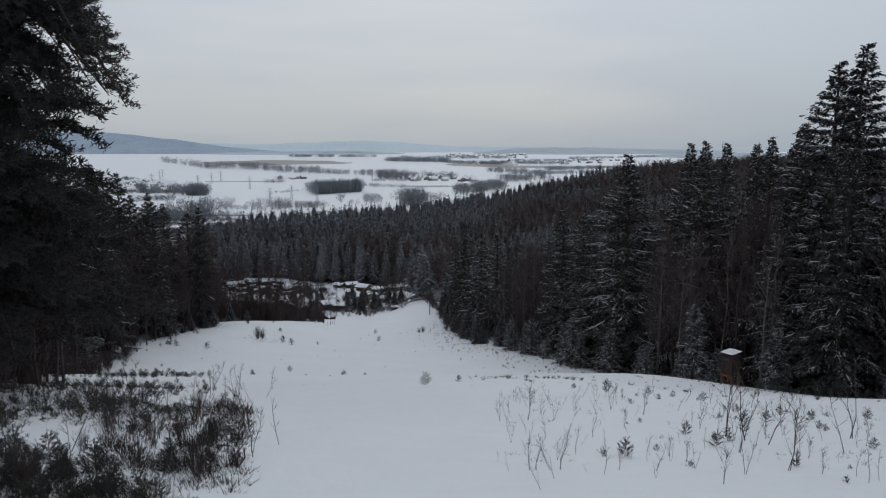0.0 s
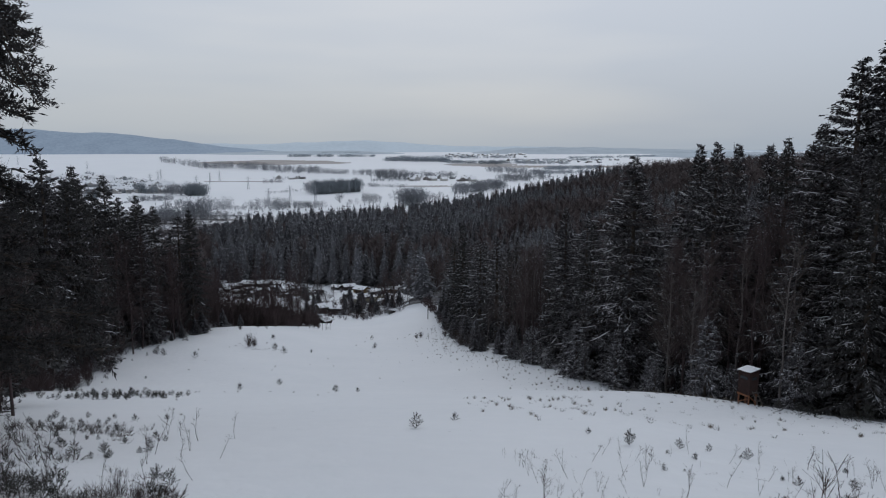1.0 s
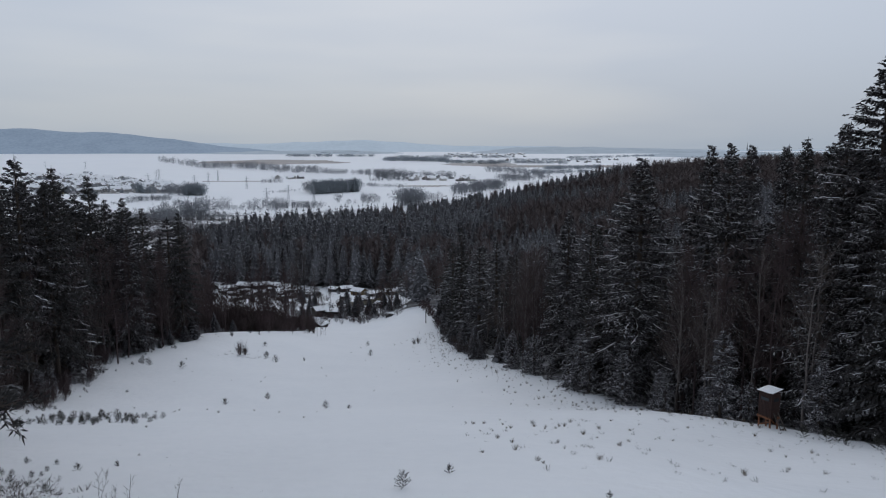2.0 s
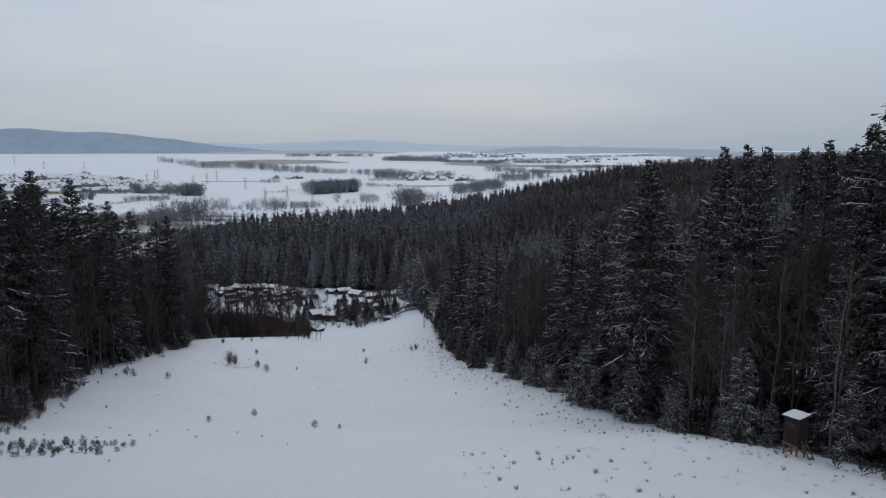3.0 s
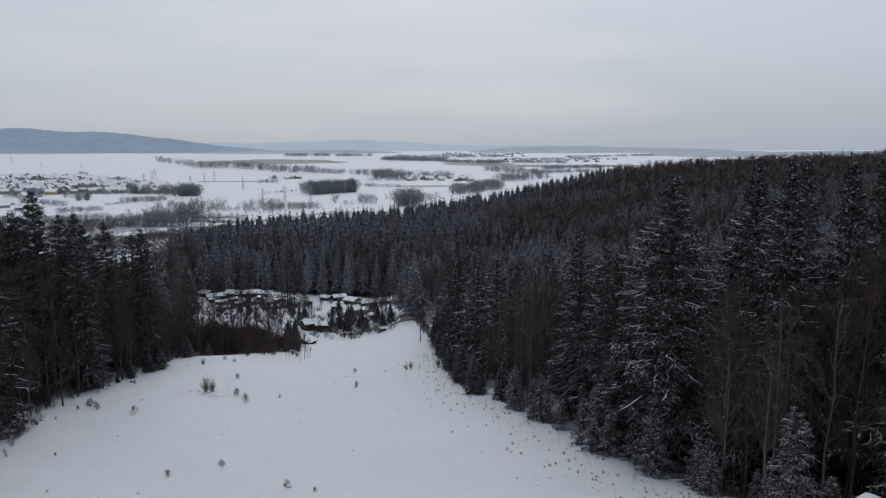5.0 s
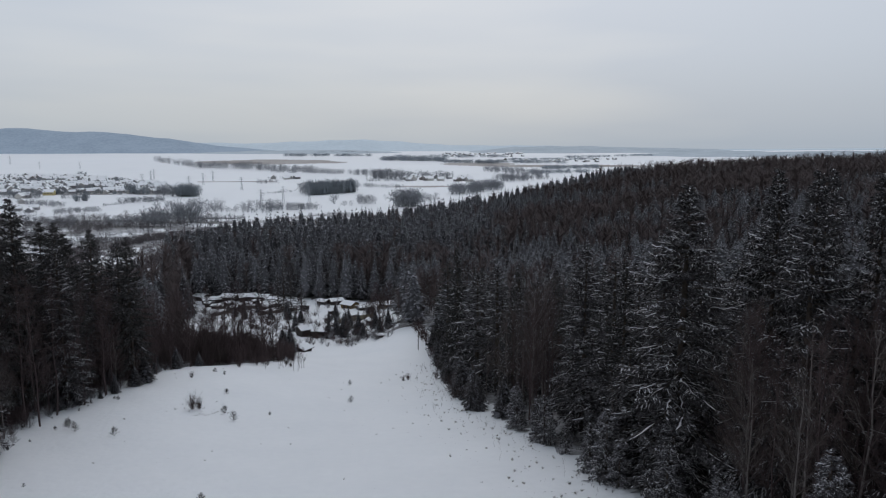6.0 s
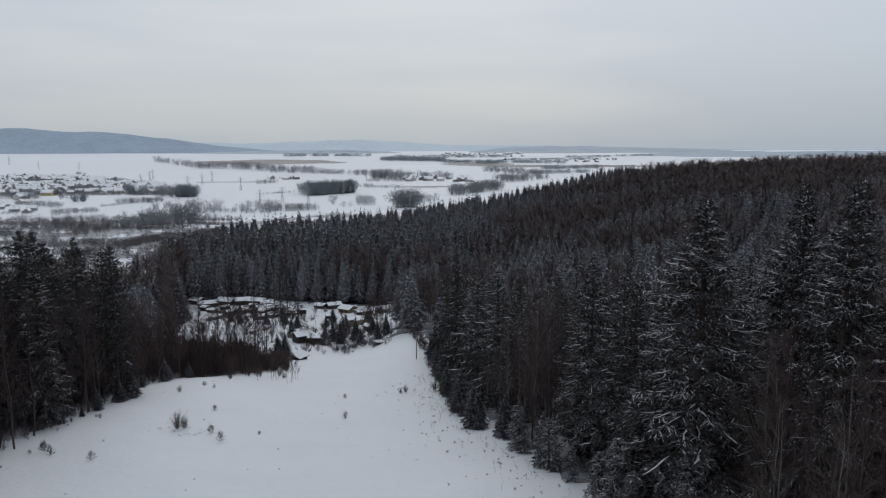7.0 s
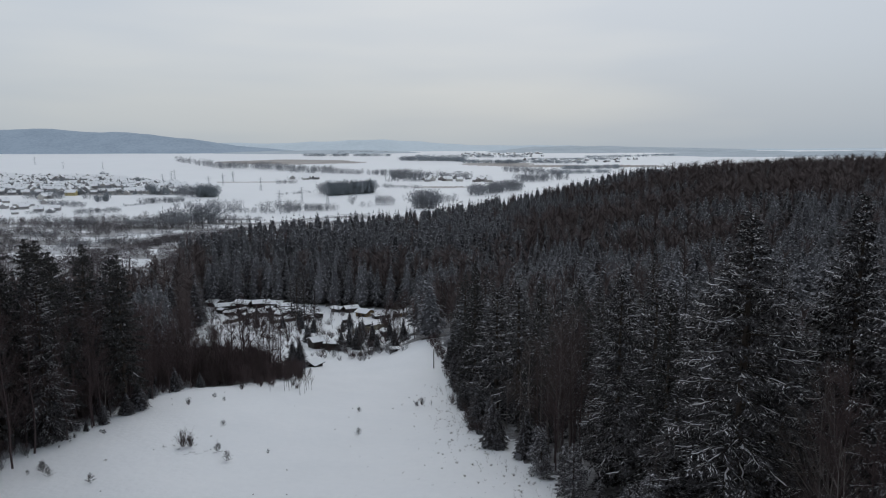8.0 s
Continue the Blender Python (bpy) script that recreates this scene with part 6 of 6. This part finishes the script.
# rows across the near meadows
MEADOW_ROWS = (
    (-235, 1209, -212, 1199, 18, 16, 15.6), (-292, 1171, -244, 1254, 4, 30, 3.9), (-458, 1159, -416, 1136, 14, 20, 13.0),
    (-509, 1252, -441, 1172, 20, 16, 11.8), (-368, 923, -193, 889, 14, 62, 11.0), (-308, 878, -198, 853, 14, 60, 6.3),
    (-212, 884, -151, 897, 16, 70, 7.2), (-56, 938, -29, 928, 30, 46, 18.2), (-30, 1014, -3, 1035, 20, 22, 10.8),
    (-113, 984, -86, 983, 14, 18, 10.4), (-146, 986, -143, 986, 5, 3, 13.6), (-82, 1046, -70, 1045, 3, 2, 7.6),
)
# hedges below the village
VILLAGE_HEDGES = (
    (-131, 948, -115, 949, 8, 5, 6.2), (-456, 964, -437, 1014, 5, 40, 3.2), (-454, 1017, -402, 1043, 12, 70, 6.7),
    (-464, 861, -420, 889, 10, 55, 5.7), (-681, 1113, -620, 1113, 16, 50, 9.0), (-604, 1014, -502, 957, 14, 60, 6.4),
    (-593, 1111, -527, 1067, 8, 18, 7.1), (-527, 864, -493, 875, 8, 30, 4.2),
)
# trees and hedges along the river
RIVER_ROWS = (
    (-493, 809, -369, 816, 4, 55, 2.0), (-425, 728, -404, 722, 8, 12, 10.6), (-405, 727, -389, 715, 5, 7, 8.2),
    (-382, 711, -358, 706, 12, 16, 10.3), (-362, 736, -342, 723, 8, 8, 8.3), (-330, 714, -270, 716, 20, 75, 10.4),
    (-305, 733, -282, 743, 14, 46, 15.6), (-283, 742, -249, 749, 16, 64, 16.3), (-250, 750, -205, 757, 14, 50, 7.3),
    (-393, 742, -275, 737, 4, 60, 2.4), (-372, 683, -263, 707, 5, 70, 2.3), (-306, 637, -251, 676, 8, 80, 3.2),
)
# low hedges by the river
RIVER_HEDGES = (
    (-303, 602, -265, 601, 9, 50, 3.9), (-320, 575, -300, 587, 9, 40, 4.7), (-396, 653, -360, 644, 8, 30, 4.2),
)
# dense round groves
ROUND_GROVES = (
    (-416, 1136, -382, 1135, 16, 60, 22.1), (-694, 1526, -668, 1504, 12, 9, 16.0), (-927, 1822, -906, 1823, 14, 9, 14.8),
    (-637, 1180, -631, 1181, 6, 6, 16.3), (-535, 1050, -529, 1050, 5, 5, 13.6), (-528, 1058, -521, 1058, 5, 7, 16.3),
    (25, 1173, 108, 1307, 50, 110, 20.1),
)
# conifer groves
CONIFER_GROVES = (
    (-213, 1170, -148, 1238, 34, 150, 25.4), (-521, 1199, -476, 1171, 8, 14, 21.1), (-464, 989, -463, 989, 1, 1, 7.2),
)
# alder scrub
ALDER_ROWS = (
    (-258, 576, -234, 629, 20, 120, 5.4), (-259, 608, -232, 667, 20, 100, 5.2), (-228, 614, -200, 679, 22, 130, 5.8),
    (-272, 559, -244, 558, 8, 40, 4.1), (-197, 493, -181, 524, 18, 90, 5.8), (-208, 541, -180, 583, 20, 120, 5.9),
    (-284, 541, -259, 542, 10, 30, 6.1),
)
# woods at the foot of the hills
HAZY_WOODS = (
    (-772, 3509, -335, 3465, 60, 120, 17.0), (-695, 4031, -414, 4106, 40, 60, 13.2), (-235, 2949, 20, 2774, 60, 150, 20.9),
    (19, 2673, 213, 2567, 40, 90, 14.9), (-200, 3299, 323, 3270, 40, 110, 16.0), (178, 2659, 457, 2557, 40, 110, 14.8),
    (288, 2912, 672, 2966, 40, 120, 11.9), (318, 2170, 502, 2215, 50, 100, 14.2), (248, 1900, 412, 1959, 50, 80, 12.5),
    (568, 3178, 1063, 3465, 50, 110, 13.5),
)
g = np.random.default_rng(81)
bare, dark, hazy, alder, lush = [], [], [], [], []


def plant(rows, store, low, high, slim, stout, kinds, many=1.0):
    """Fills rows of trees, in loose clumps with gaps between them."""
    for x0, y0, x1, y1, deep, n, H in rows:
        length = math.hypot(x1 - x0, y1 - y0)
        for i in range(int(n * many)):
            f = g.random()
            if length > 120 and math.sin(f * length / 9 + y0) + math.sin(f * length / 23) < -1.1:
                continue
            s = g.uniform(-0.5, 0.5)
            x, y = x0 + (x1 - x0) * f + g.normal(0, deep * 0.12), y0 + (y1 - y0) * f + s * deep
            store.append((x, y, H * g.uniform(low, high), g.uniform(slim, stout), int(g.integers(0, kinds))))


plant(FIELD_BELTS + FIELD_EDGES, bare, 0.6, 1.2, 0.7, 1.1, 4, 1.6)
plant(MEADOW_ROWS + VILLAGE_HEDGES, bare, 0.7, 1.5, 0.8, 1.2, 4, 1.4)
plant(RIVER_ROWS, bare, 0.7, 1.4, 0.8, 1.2, 4, 0.7)
plant(RIVER_HEDGES, bare, 0.7, 1.5, 0.8, 1.2, 4, 1.3)
plant(ROUND_GROVES[:-1], lush, 0.45, 1.05, 0.7, 1.0, 3, 1.2)
plant(ROUND_GROVES[:-1], dark, 0.4, 0.9, 1.0, 1.4, 3, 0.3)
plant(ROUND_GROVES[-1:], bare, 0.6, 1.05, 1.0, 1.5, 4, 1.6)
plant(CONIFER_GROVES, lush, 0.5, 1.0, 0.7, 1.0, 3, 1.3)
plant(CONIFER_GROVES, dark, 0.5, 1.0, 0.9, 1.4, 3, 0.35)
plant(ALDER_ROWS, alder, 0.6, 1.2, 1.1, 1.7, 3, 1.4)
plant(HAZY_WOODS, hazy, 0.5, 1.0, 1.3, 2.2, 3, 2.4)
scrub = []
for x, y in zip(g.uniform(-560, -120, 11000), g.uniform(380, 800, 11000)):
    if x < -0.27 * y - 30 and x > -0.75 * y and bumps(x * 0.5, y * 2.0, 30, 2.5) > 0.08 and bumps(x, y, 17, 6.0) > -0.45:
        scrub.append((x, y, g.uniform(3, 8.5) * (1.5 if g.random() < 0.1 else 1), g.uniform(0.8, 1.3), int(g.integers(0, 3))))
for i in range(4200):   # trees between the village houses
    y = g.uniform(1180, 1860)
    k = g.uniform(-0.68, -0.35)
    x = k * y
    if y > np.interp(k, (-0.64, -0.5, -0.42, -0.36), (1860, 1790, 1540, 1300)):
        continue
    (dark if g.random() < 0.3 else bare).append((x, y, g.uniform(3, 9.5), 1.4, int(g.integers(0, 3))))
join_trees("valley_tree_belt", "grey-brown leafless tree belts across the valley fields", "trees", FARBARES, bare, [M_FARBARE_HAZE])
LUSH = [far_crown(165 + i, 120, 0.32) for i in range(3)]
join_trees("valley_round_grove", "dense dark round groves beside the valley village", "trees", LUSH, lush, [M_FARWOOD_HAZE])
join_trees("valley_conifer_grove", "dark conifer groves among the valley fields", "trees", FARCONES, dark, [M_FARWOOD_HAZE, M_FARBARE_HAZE])
# palest of the woods, its haze put into the base colour
M_HAZEWOOD = material("hazy_distant_wood", (0.29, 0.325, 0.355), (0.38, 0.41, 0.44), 0.01, 0.95, spread=0.25)
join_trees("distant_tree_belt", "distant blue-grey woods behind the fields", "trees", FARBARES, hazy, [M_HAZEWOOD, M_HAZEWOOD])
M_SCRUB = material("brown_scrub", (0.105, 0.094, 0.098), (0.16, 0.148, 0.152), 0.05, 0.95, spread=0.3)
join_trees("river_scrub", "brown leafless scrub and alders along the river", "scrub", FARBARES, [p for p in scrub if p[1] >= 530], [M_SCRUB])
M_ALDER = material("purple_brown_scrub", (0.105, 0.09, 0.094), (0.155, 0.137, 0.142), 0.05, 0.95, spread=0.3)
join_trees("alder_wood", "purple-brown leafless alder wood beyond the gardens", "scrub", FARBARES, [(p[0], p[1], p[2] * 1.5, p[3], p[4]) for p in scrub if p[1] < 530] + alder, [M_ALDER])
